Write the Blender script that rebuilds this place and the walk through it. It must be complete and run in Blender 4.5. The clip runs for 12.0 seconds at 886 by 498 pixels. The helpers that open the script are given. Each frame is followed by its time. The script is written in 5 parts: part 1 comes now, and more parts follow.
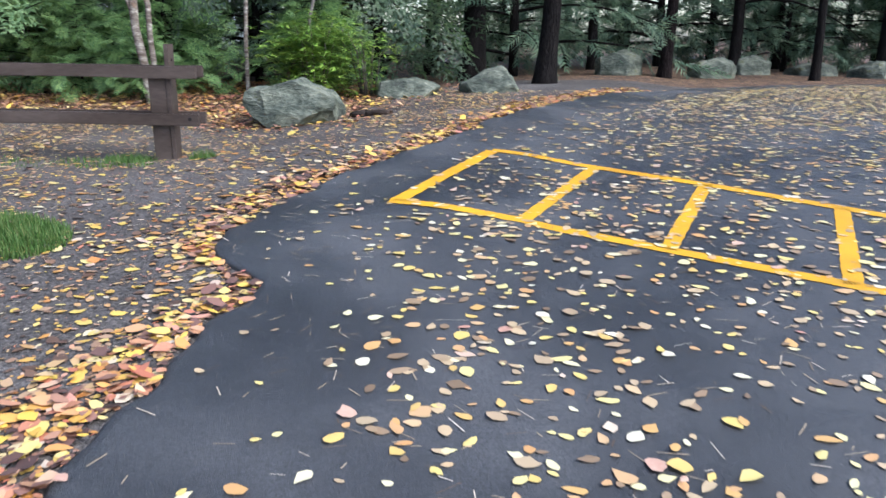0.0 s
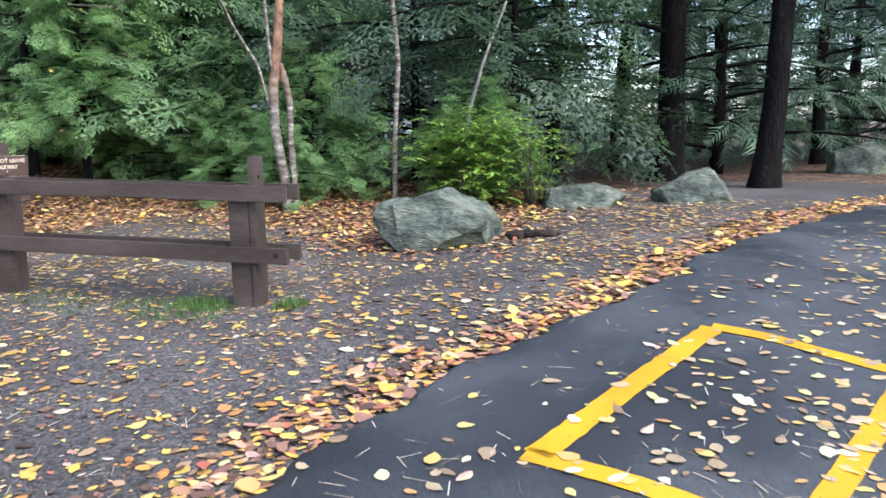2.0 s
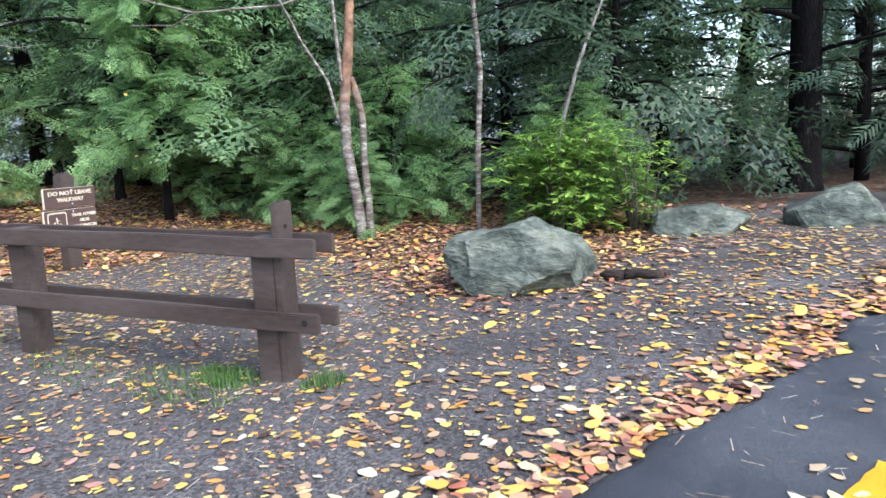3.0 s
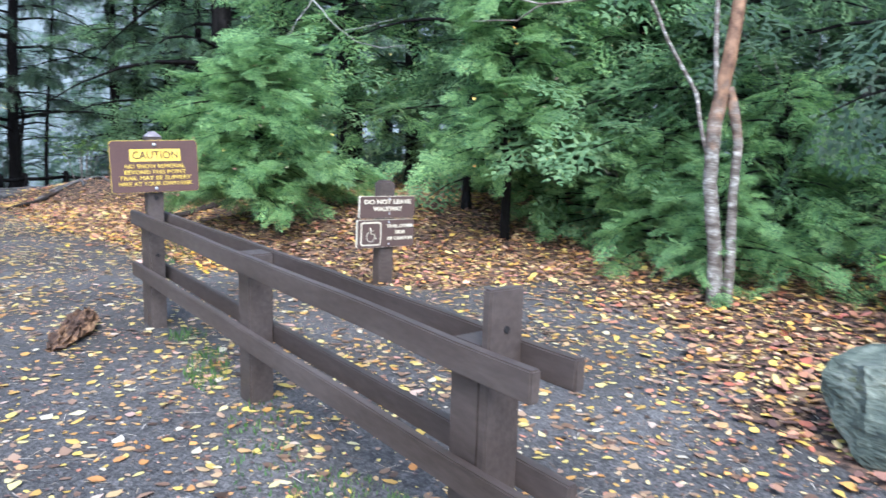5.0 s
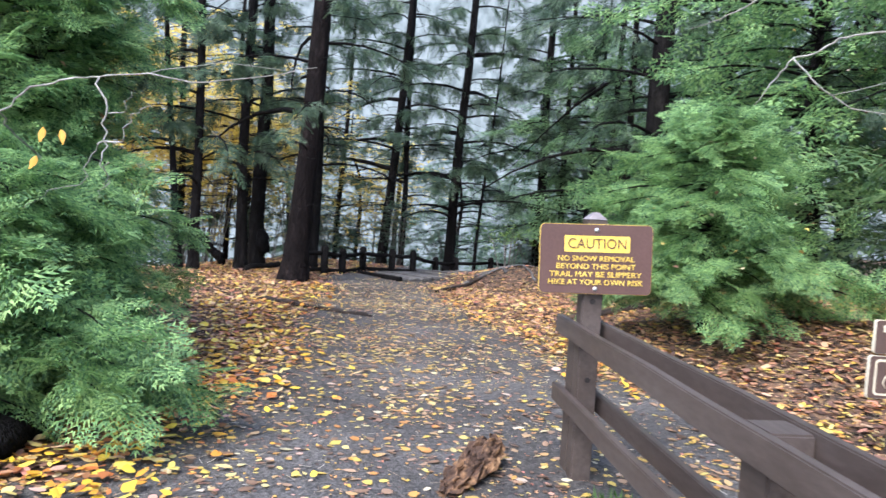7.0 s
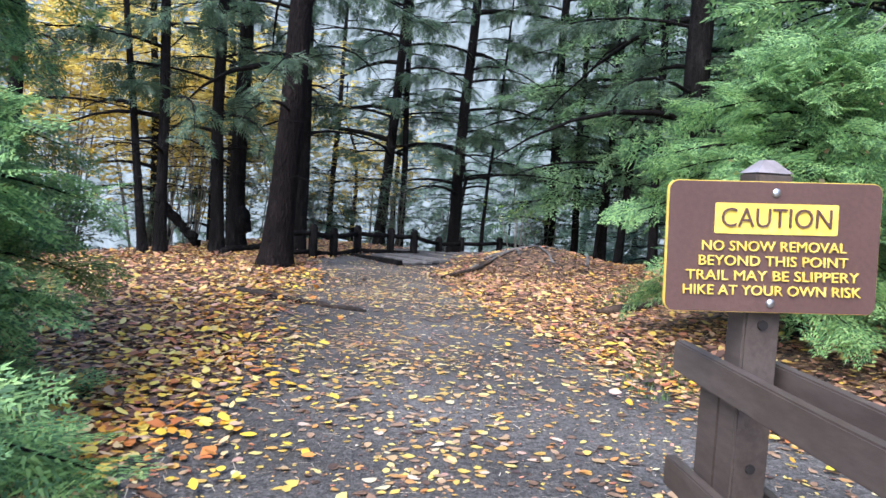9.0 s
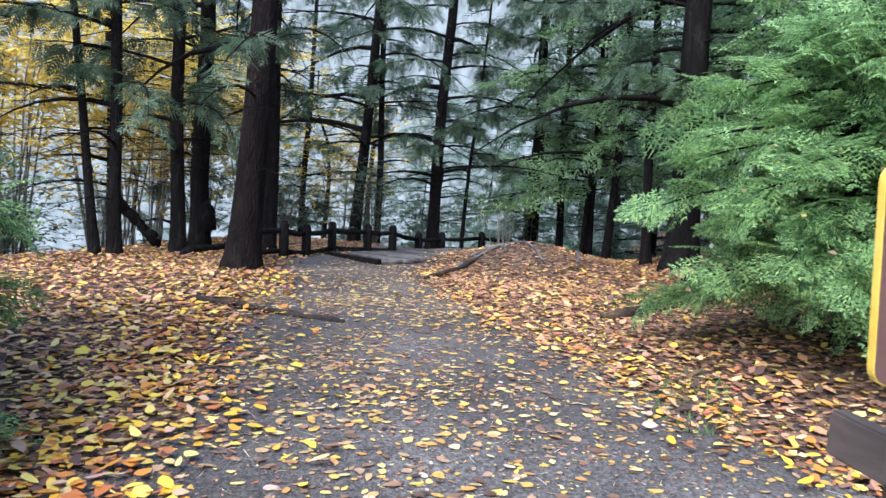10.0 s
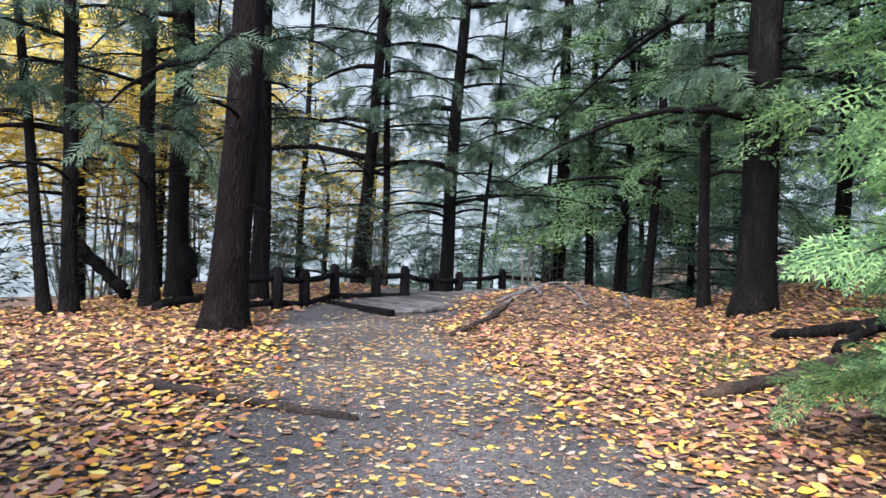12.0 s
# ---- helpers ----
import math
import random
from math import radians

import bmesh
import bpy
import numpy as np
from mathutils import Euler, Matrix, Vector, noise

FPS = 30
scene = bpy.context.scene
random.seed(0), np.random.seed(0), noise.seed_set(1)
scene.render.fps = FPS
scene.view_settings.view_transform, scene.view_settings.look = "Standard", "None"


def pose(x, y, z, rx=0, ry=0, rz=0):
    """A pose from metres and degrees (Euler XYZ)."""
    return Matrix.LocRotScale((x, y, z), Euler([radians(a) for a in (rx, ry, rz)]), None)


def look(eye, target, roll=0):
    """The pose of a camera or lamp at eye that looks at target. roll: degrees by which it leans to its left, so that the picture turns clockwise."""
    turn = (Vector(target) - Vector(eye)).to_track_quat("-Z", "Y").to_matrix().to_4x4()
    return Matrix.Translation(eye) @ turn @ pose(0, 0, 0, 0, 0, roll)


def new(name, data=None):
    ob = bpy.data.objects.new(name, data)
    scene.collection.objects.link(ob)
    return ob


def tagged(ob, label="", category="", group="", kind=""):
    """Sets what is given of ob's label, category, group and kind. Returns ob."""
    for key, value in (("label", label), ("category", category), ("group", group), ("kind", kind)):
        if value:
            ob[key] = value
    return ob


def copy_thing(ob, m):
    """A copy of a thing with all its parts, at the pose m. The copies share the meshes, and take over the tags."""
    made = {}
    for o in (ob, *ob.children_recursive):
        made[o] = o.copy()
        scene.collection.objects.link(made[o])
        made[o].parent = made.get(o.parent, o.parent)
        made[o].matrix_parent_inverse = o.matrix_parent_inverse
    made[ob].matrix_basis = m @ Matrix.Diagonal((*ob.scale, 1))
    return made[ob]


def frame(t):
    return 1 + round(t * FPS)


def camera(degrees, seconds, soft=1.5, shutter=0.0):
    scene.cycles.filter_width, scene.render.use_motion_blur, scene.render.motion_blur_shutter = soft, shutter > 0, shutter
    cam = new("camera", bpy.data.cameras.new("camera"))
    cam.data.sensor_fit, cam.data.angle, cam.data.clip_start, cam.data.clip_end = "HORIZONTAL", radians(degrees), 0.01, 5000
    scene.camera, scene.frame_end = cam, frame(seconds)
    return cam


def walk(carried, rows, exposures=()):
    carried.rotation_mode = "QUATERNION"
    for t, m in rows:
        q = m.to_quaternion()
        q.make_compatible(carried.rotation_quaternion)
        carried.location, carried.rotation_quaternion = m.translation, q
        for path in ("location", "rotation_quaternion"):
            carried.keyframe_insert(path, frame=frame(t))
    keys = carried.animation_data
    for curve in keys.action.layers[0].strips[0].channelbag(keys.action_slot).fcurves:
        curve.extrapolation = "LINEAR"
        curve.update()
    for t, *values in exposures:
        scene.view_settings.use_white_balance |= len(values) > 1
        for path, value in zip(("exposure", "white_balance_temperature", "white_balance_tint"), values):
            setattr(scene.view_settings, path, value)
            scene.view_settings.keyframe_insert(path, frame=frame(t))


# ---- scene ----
cam = camera(62.8, 12.0, shutter=0.18)
PATH = [
    (0, (1.536, 2.486, 1.206), (0.827, 4.271, 0.646), 0.6),
    (0.5, (1.338, 3.064, 1.226), (0.482, 4.807, 0.748), 0.8),
    (1, (1.193, 3.62, 1.272), (0.254, 5.342, 0.878), 0.7),
    (1.5, (0.913, 4.141, 1.313), (-0.158, 5.791, 0.951), 0.1),
    (2, (0.627, 4.702, 1.333), (-0.536, 6.293, 0.995), -0.4),
    (2.5, (0.373, 5.226, 1.421), (-0.914, 6.722, 1.096), -1.9),
    (4.5, (-0.725, 7.073, 1.633), (-2.482, 7.962, 1.28), 0.6),
    (5, (-1.181, 7.236, 1.62), (-3.09, 7.753, 1.319), 1.6),
    (5.5, (-1.615, 7.273, 1.576), (-3.602, 7.374, 1.371), 2.5),
    (6, (-2.141, 7.18, 1.51), (-4.127, 6.965, 1.424), 2.7),
    (6.2, (-2.332, 7.145, 1.514), (-4.309, 6.848, 1.456), 3.2),
    (6.5, (-2.585, 7.045, 1.521), (-4.546, 6.655, 1.46), 2.9),
    (7, (-3.027, 6.859, 1.535), (-4.945, 6.299, 1.446), 3.4),
    (7.2, (-3.203, 6.746, 1.498), (-5.097, 6.11, 1.397), 3.2),
    (8.8, (-4.652, 6.246, 1.479), (-6.557, 5.659, 1.326), 3.4),
    (9, (-4.873, 6.179, 1.445), (-6.789, 5.627, 1.298), 3.2),
    (9.5, (-5.337, 5.924, 1.459), (-7.266, 5.42, 1.304), 3.0),
    (10, (-5.752, 5.768, 1.451), (-7.687, 5.288, 1.287), 2.7),
    (10.5, (-6.201, 5.555, 1.472), (-8.133, 5.06, 1.325), 2.3),
    (11, (-6.659, 5.35, 1.51), (-8.59, 4.843, 1.383), 1.9),
    (11.5, (-7.155, 5.081, 1.52), (-9.082, 4.558, 1.409), 1.7),
    (12, (-7.664, 4.903, 1.529), (-9.603, 4.422, 1.444), 1.5),
]
walk(cam, [(t, look(eye, target, roll)) for t, eye, target, roll in PATH],
     exposures=[(0.0, 1.68, 6040, 10), (2.5, 1.9, 5950, 10), (5.0, 2.07, 5400, 6), (7.0, 2.08, 5950, 10), (9.5, 2.04, 5800, 10), (12.0, 2.2, 6050, 12)])

# ---- light ----
world = bpy.data.worlds.new("overcast")
scene.world = world
world.use_nodes = True
wn = world.node_tree.nodes
sky = wn.new("ShaderNodeTexSky")
sky.sky_type, sky.sun_disc = "NISHITA", False
sky.sun_elevation, sky.sun_rotation = radians(50), radians(102)
sky.air_density, sky.dust_density, sky.ozone_density = 1.0, 2.0, 1.0
wn["Background"].inputs["Strength"].default_value = 0.15
world.node_tree.links.new(sky.outputs[0], wn["Background"].inputs["Color"])
sun = new("sun", bpy.data.lights.new("sun", "SUN"))
sun.data.energy, sun.data.angle, sun.data.color = 1.5, radians(40), (1.0, 0.97, 0.93)
sun.matrix_world = look((24, -5, 30), (0, 0, 0))


# ---- materials ----
def material(name, stops, scale=4.0, fine=40.0, rough=0.8, bump=0.3, bump_dist=0.02, island=0.0, obj_var=0.0,
             spec=0.3, stretch=(1, 1, 1), fine_mix=0.35, leafy=0.0, metallic=0.0, dots=None, wet=0.0, cells=None):
    """Colour from a coarse and a fine noise over a ramp, with relief of the same grain."""
    m = bpy.data.materials.new(name)
    m.use_nodes = True
    n, l = m.node_tree.nodes, m.node_tree.links
    p = n["Principled BSDF"]
    co = n.new("ShaderNodeTexCoord")
    mp = n.new("ShaderNodeMapping")
    mp.inputs["Scale"].default_value = stretch
    l.new(co.outputs["Object"], mp.inputs["Vector"])
    a, b = n.new("ShaderNodeTexNoise"), n.new("ShaderNodeTexNoise")
    for node, s, d in ((a, scale, 4), (b, fine, 3)):
        node.inputs["Scale"].default_value, node.inputs["Detail"].default_value = s, d
        l.new(mp.outputs[0], node.inputs["Vector"])
    mixer = n.new("ShaderNodeMix")
    mixer.inputs[0].default_value = fine_mix
    l.new(a.outputs["Fac"], mixer.inputs[2])
    l.new(b.outputs["Fac"], mixer.inputs[3])
    fac = mixer.outputs[0]
    if island or obj_var:
        if island:
            g = n.new("ShaderNodeNewGeometry")
            src, amount = g.outputs["Random Per Island"], island
        else:
            g = n.new("ShaderNodeObjectInfo")
            src, amount = g.outputs["Random"], obj_var
        m2 = n.new("ShaderNodeMix")
        m2.inputs[0].default_value = amount
        l.new(fac, m2.inputs[2])
        l.new(src, m2.inputs[3])
        fac = m2.outputs[0]
    if cells:
        vc = n.new("ShaderNodeTexVoronoi")
        vc.inputs["Scale"].default_value = cells[0]
        warp = n.new("ShaderNodeMix")
        warp.data_type = "VECTOR"
        warp.inputs[0].default_value = 0.06
        l.new(mp.outputs[0], warp.inputs[4])
        l.new(b.outputs["Color"], warp.inputs[5])
        l.new(warp.outputs[1], vc.inputs["Vector"])
        cs3 = n.new("ShaderNodeSeparateColor")
        l.new(vc.outputs["Color"], cs3.inputs[0])
        m3 = n.new("ShaderNodeMix")
        m3.inputs[0].default_value = cells[1]
        l.new(fac, m3.inputs[2])
        l.new(cs3.outputs[0], m3.inputs[3])
        fac = m3.outputs[0]
    ramp = n.new("ShaderNodeValToRGB")
    e = ramp.color_ramp.elements
    while len(e) < len(stops):
        e.new(0.5)
    for el, (pos, c) in zip(e, stops):
        el.position, el.color = pos, (*c, 1)
    l.new(fac, ramp.inputs[0])
    col = ramp.outputs[0]
    if dots:
        v = n.new("ShaderNodeTexVoronoi")
        v.inputs["Scale"].default_value = dots[0]
        l.new(mp.outputs[0], v.inputs["Vector"])
        hue = n.new("ShaderNodeMix")
        hue.data_type, hue.blend_type = "RGBA", "OVERLAY"
        hue.inputs[0].default_value = dots[1]
        sep = n.new("ShaderNodeSeparateColor")
        l.new(v.outputs["Color"], sep.inputs[0])
        cmb = n.new("ShaderNodeCombineColor")
        for i in range(3):
            l.new(sep.outputs[0], cmb.inputs[i])
        l.new(col, hue.inputs[6])
        l.new(cmb.outputs[0], hue.inputs[7])
        col = hue.outputs[2]
    l.new(col, p.inputs["Base Color"])
    p.inputs["Roughness"].default_value = rough
    p.inputs["Specular IOR Level"].default_value = spec
    p.inputs["Metallic"].default_value = metallic
    if wet:
        rr = n.new("ShaderNodeMapRange")
        rr.inputs["From Min"].default_value, rr.inputs["From Max"].default_value = 0.4, 0.6
        rr.inputs["To Min"].default_value, rr.inputs["To Max"].default_value = rough - wet, rough
        l.new(a.outputs["Fac"], rr.inputs["Value"])
        l.new(rr.outputs[0], p.inputs["Roughness"])
    if bump:
        bp = n.new("ShaderNodeBump")
        bp.inputs["Strength"].default_value, bp.inputs["Distance"].default_value = bump, bump_dist
        l.new(b.outputs["Fac"], bp.inputs["Height"])
        l.new(bp.outputs[0], p.inputs["Normal"])
    if leafy:
        t = n.new("ShaderNodeBsdfTranslucent")
        l.new(col, t.inputs["Color"])
        ms = n.new("ShaderNodeMixShader")
        ms.inputs[0].default_value = leafy
        l.new(p.outputs[0], ms.inputs[1])
        l.new(t.outputs[0], ms.inputs[2])
        l.new(ms.outputs[0], n["Material Output"].inputs["Surface"])
    return m


GRAVEL = material("gravel", [(0.3, (0.028, 0.025, 0.023)), (0.5, (0.062, 0.056, 0.053)), (0.72, (0.14, 0.129, 0.122))],
                  scale=0.9, fine=70, rough=0.9, bump=0.8, bump_dist=0.02, fine_mix=0.55, dots=(55, 0.5))
ASPHALT = material("asphalt", [(0.34, (0.014, 0.015, 0.018)), (0.5, (0.031, 0.033, 0.037)), (0.66, (0.07, 0.072, 0.077))],
                   scale=1.1, fine=210, rough=0.6, bump=0.9, bump_dist=0.006, fine_mix=0.45, spec=0.45, wet=0.22, dots=(170, 0.35))
YELLOW_PAINT = material("yellow_paint", [(0.28, (0.2, 0.1, 0.012)), (0.4, (0.42, 0.215, 0.008)), (0.58, (0.5, 0.27, 0.009)), (0.75, (0.58, 0.34, 0.018))],
                        scale=3, fine=120, rough=0.6, bump=0.4, bump_dist=0.004)
BROWN_WOOD = material("brown_stained_wood", [(0.3, (0.032, 0.023, 0.019)), (0.5, (0.06, 0.045, 0.039)), (0.75, (0.1, 0.078, 0.068))],
                      scale=3, fine=45, rough=0.6, bump=0.35, bump_dist=0.006, stretch=(0.25, 1, 1), wet=0.15)
SIGN_BROWN = material("sign_brown", [(0.3, (0.062, 0.032, 0.027)), (0.6, (0.085, 0.045, 0.038)), (0.8, (0.105, 0.058, 0.048))],
                      scale=3, fine=60, rough=0.5, bump=0.1)
SIGN_DARK = material("sign_dark_brown", [(0.3, (0.06, 0.036, 0.03)), (0.7, (0.09, 0.058, 0.05))], scale=3, fine=60, rough=0.55, bump=0.1)
SIGN_YELLOW = material("sign_yellow", [(0.3, (0.54, 0.36, 0.05)), (0.5, (0.65, 0.45, 0.075)), (0.7, (0.72, 0.53, 0.13))], scale=6, fine=50, rough=0.55, bump=0.1)
SIGN_CREAM = material("sign_cream", [(0.3, (0.42, 0.36, 0.26)), (0.7, (0.6, 0.54, 0.42))], scale=8, fine=60, rough=0.6, bump=0.15)
# Sky reflection on the wet post cap is painted as this pale colour.
CAP_PALE = material("sky_lit_cap", [(0.3, (0.12, 0.1, 0.1)), (0.5, (0.19, 0.165, 0.165)), (0.72, (0.28, 0.25, 0.25))], scale=8, fine=50, rough=0.4, bump=0.2, bump_dist=0.004)
METAL = material("bolt_metal", [(0.3, (0.35, 0.35, 0.36)), (0.7, (0.6, 0.6, 0.6))], scale=20, fine=80, rough=0.35, metallic=0.9, bump=0)
BLACK = material("dark_hole", [(0.3, (0.01, 0.008, 0.008)), (0.7, (0.02, 0.016, 0.015))], bump=0)
ROCK = material("boulder_stone", [(0.3, (0.018, 0.022, 0.018)), (0.42, (0.05, 0.06, 0.047)), (0.5, (0.09, 0.102, 0.078)), (0.57, (0.155, 0.165, 0.13)), (0.64, (0.1, 0.105, 0.045)), (0.72, (0.2, 0.205, 0.17))],
                scale=2.0, fine=15, rough=0.75, bump=0.75, bump_dist=0.04, stretch=(1, 1, 2.2), fine_mix=0.3)
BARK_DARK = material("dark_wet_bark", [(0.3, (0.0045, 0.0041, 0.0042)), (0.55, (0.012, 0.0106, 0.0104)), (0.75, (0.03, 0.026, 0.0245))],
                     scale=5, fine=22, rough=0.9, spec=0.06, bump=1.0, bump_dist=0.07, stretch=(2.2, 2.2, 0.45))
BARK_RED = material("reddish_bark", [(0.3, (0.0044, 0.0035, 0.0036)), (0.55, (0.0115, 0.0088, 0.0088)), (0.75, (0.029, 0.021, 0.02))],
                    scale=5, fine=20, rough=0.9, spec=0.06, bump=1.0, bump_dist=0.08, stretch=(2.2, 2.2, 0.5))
BARK_GREY = material("grey_bark", [(0.3, (0.06, 0.05, 0.045)), (0.5, (0.16, 0.14, 0.125)), (0.7, (0.3, 0.28, 0.25))],
                     scale=5, fine=25, rough=0.8, bump=0.6, bump_dist=0.02, stretch=(1.5, 1.5, 0.6))
BARK_PALE = material("pale_dry_twig_bark", [(0.3, (0.1, 0.09, 0.08)), (0.5, (0.22, 0.205, 0.185)), (0.7, (0.4, 0.38, 0.35))],
                     scale=6, fine=30, rough=0.8, bump=0.4, bump_dist=0.01, stretch=(1.5, 1.5, 0.6))
BARK_BIRCH = material("birch_bark", [(0.32, (0.035, 0.024, 0.019)), (0.45, (0.1, 0.078, 0.064)), (0.54, (0.17, 0.15, 0.13)), (0.66, (0.42, 0.39, 0.35))],
                      scale=7, fine=30, rough=0.7, bump=0.5, bump_dist=0.015, stretch=(0.7, 0.7, 2.6))
BARK_PEELING = BARK_BIRCH.copy()
BARK_PEELING.name = "birch_bark_peeling_to_orange"
pn, pk = BARK_PEELING.node_tree.nodes, BARK_PEELING.node_tree.links
pco, pse, pad, pmr, pno, pra, pmx = (pn.new("ShaderNode" + k) for k in ("TexCoord", "SeparateXYZ", "Math", "MapRange", "TexNoise", "ValToRGB", "Mix"))
pk.new(pco.outputs["Object"], pse.inputs[0])
pk.new(pco.outputs["Object"], pno.inputs["Vector"])
pno.inputs["Scale"].default_value, pno.inputs["Detail"].default_value = 9.0, 5
pk.new(pse.outputs["Z"], pad.inputs[0])
pk.new(pno.outputs["Fac"], pad.inputs[1])
pk.new(pad.outputs[0], pmr.inputs["Value"])
pmr.inputs["From Min"].default_value, pmr.inputs["From Max"].default_value = 1.9, 2.5
for el, (pos, c) in zip(pra.color_ramp.elements, ((0.35, (0.075, 0.036, 0.022)), (0.68, (0.3, 0.17, 0.1)))):
    el.position, el.color = pos, (*c, 1)
pk.new(pno.outputs["Fac"], pra.inputs[0])
pmx.data_type = "RGBA"
base = pn["Principled BSDF"].inputs["Base Color"]
pk.new(pmr.outputs[0], pmx.inputs[0])
pk.new(base.links[0].from_socket, pmx.inputs[6])
pk.new(pra.outputs[0], pmx.inputs[7])
pk.new(pmx.outputs[2], base)
DEADWOOD = material("rotten_wood", [(0.3, (0.008, 0.006, 0.005)), (0.5, (0.024, 0.016, 0.012)), (0.72, (0.09, 0.056, 0.036))],
                    scale=4, fine=26, rough=0.9, bump=0.9, bump_dist=0.03, stretch=(0.4, 1.4, 1.4))
GREY_TIMBER = material("weathered_timber", [(0.3, (0.03, 0.026, 0.025)), (0.5, (0.09, 0.08, 0.076)), (0.72, (0.2, 0.185, 0.175))],
                       scale=4, fine=30, rough=0.8, bump=0.5, bump_dist=0.01, stretch=(0.3, 1.4, 1.4), wet=0.15)
HEMLOCK = material("hemlock_needles", [(0.1, (0.032, 0.078, 0.032)), (0.32, (0.1, 0.19, 0.09)), (0.58, (0.24, 0.4, 0.15)), (0.85, (0.39, 0.54, 0.21)), (0.98, (0.47, 0.5, 0.2))],
                   scale=1.6, fine=9, rough=0.55, bump=0, island=0.55, leafy=0.5, spec=0.25)
DARK_HEMLOCK = material("dark_conifer_needles", [(0.1, (0.046, 0.088, 0.062)), (0.5, (0.116, 0.19, 0.125)), (0.8, (0.220, 0.3, 0.185)), (0.97, (0.313, 0.31, 0.18))],
                        scale=0.8, fine=6, rough=0.55, bump=0, island=0.5, leafy=0.5, spec=0.25)
MID_HEMLOCK = material("conifer_needles", [(0.1, (0.05, 0.105, 0.05)), (0.5, (0.14, 0.24, 0.11)), (0.8, (0.26, 0.37, 0.175)), (0.97, (0.36, 0.38, 0.18))],
                       scale=0.8, fine=6, rough=0.55, bump=0, island=0.5, leafy=0.5, spec=0.25)
SPLINTERS = material("splintered_wood", [(0.3, (0.02, 0.012, 0.009)), (0.45, (0.07, 0.038, 0.024)), (0.56, (0.22, 0.12, 0.06)), (0.68, (0.42, 0.27, 0.14))],
                     scale=5, fine=22, rough=0.9, bump=0.9, bump_dist=0.03, stretch=(0.5, 1.8, 1.8))
# Needles darkened to roughly half, so the wood's shade sits in the colour.
SHADED_FOLIAGE = material("shaded_foliage", [(0.1, (0.024, 0.045, 0.03)), (0.5, (0.06, 0.1, 0.058)), (0.8, (0.11, 0.16, 0.085)), (0.97, (0.16, 0.18, 0.09))],
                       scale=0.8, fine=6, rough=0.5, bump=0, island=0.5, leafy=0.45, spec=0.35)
FOREST_FLOOR = material("leaf_mould", [(0.1, (0.012, 0.009, 0.007)), (0.35, (0.036, 0.023, 0.017)), (0.5, (0.08, 0.048, 0.034)), (0.65, (0.14, 0.08, 0.05)), (0.8, (0.19, 0.12, 0.06)), (0.92, (0.12, 0.055, 0.038))],
                        scale=1.3, fine=28, rough=0.9, bump=0.9, bump_dist=0.03, fine_mix=0.5, cells=(17, 0.7))
BRIGHT_LEAF = material("fresh_green_leaves", [(0.15, (0.06, 0.14, 0.025)), (0.5, (0.17, 0.31, 0.055)), (0.85, (0.38, 0.5, 0.1))],
                       scale=3, fine=12, rough=0.45, bump=0, island=0.6, leafy=0.35)
YELLOW_LEAF = material("yellow_tree_leaves", [(0.15, (0.26, 0.18, 0.045)), (0.5, (0.62, 0.48, 0.1)), (0.9, (0.72, 0.6, 0.2))],
                       scale=2, fine=10, rough=0.6, bump=0, island=0.6, leafy=0.6)
GRASS = material("grass_blades", [(0.15, (0.04, 0.1, 0.02)), (0.6, (0.08, 0.155, 0.034)), (0.95, (0.2, 0.19, 0.08))],
                 scale=5, fine=30, rough=0.6, bump=0, island=0.6, leafy=0.3)
LEAF_STOPS = [(0.0, (0.045, 0.028, 0.02)), (0.12, (0.11, 0.062, 0.04)), (0.24, (0.22, 0.13, 0.08)), (0.36, (0.34, 0.22, 0.14)), (0.46, (0.42, 0.28, 0.13)), (0.54, (0.42, 0.18, 0.05)), (0.63, (0.46, 0.28, 0.07)),
              (0.74, (0.52, 0.38, 0.08)), (0.84, (0.54, 0.44, 0.17)), (0.92, (0.5, 0.43, 0.33)), (0.985, (0.36, 0.06, 0.05))]
LITTER_STOPS = [(0.0, (0.0338, 0.0207, 0.0193)), (0.14, (0.0954, 0.0517, 0.0413)), (0.28, (0.213, 0.109, 0.0825)), (0.4, (0.36, 0.196, 0.106)), (0.48, (0.383, 0.115, 0.0688)), (0.56, (0.473, 0.276, 0.164)),
                (0.65, (0.528, 0.253, 0.0688)), (0.76, (0.594, 0.403, 0.0688)), (0.85, (0.594, 0.483, 0.165)), (0.91, (0.54, 0.345, 0.231)), (0.975, (0.427, 0.069, 0.0688))]
PALE_LEAF_STOPS = [(0.0, (0.12, 0.08, 0.05)), (0.12, (0.25, 0.17, 0.1)), (0.28, (0.38, 0.29, 0.18)), (0.42, (0.46, 0.34, 0.2)), (0.52, (0.46, 0.25, 0.1)), (0.64, (0.54, 0.41, 0.12)),
                   (0.78, (0.56, 0.49, 0.22)), (0.9, (0.57, 0.53, 0.4)), (0.98, (0.36, 0.1, 0.07))]
PALE_LEAF = material("soaked_pale_leaves", PALE_LEAF_STOPS, scale=0.7, fine=60, rough=0.45, bump=0, island=0.92, leafy=0.1, spec=0.45)
MAPLE_STOPS = [(0.05, (0.2, 0.09, 0.04)), (0.2, (0.45, 0.14, 0.04)), (0.4, (0.6, 0.3, 0.03)), (0.6, (0.68, 0.47, 0.04)), (0.8, (0.66, 0.54, 0.14)), (0.95, (0.5, 0.3, 0.24))]
MAPLE_LEAF = material("bright_maple_leaves", MAPLE_STOPS, scale=0.7, fine=60, rough=0.5, bump=0, island=0.92, leafy=0.15, spec=0.4)
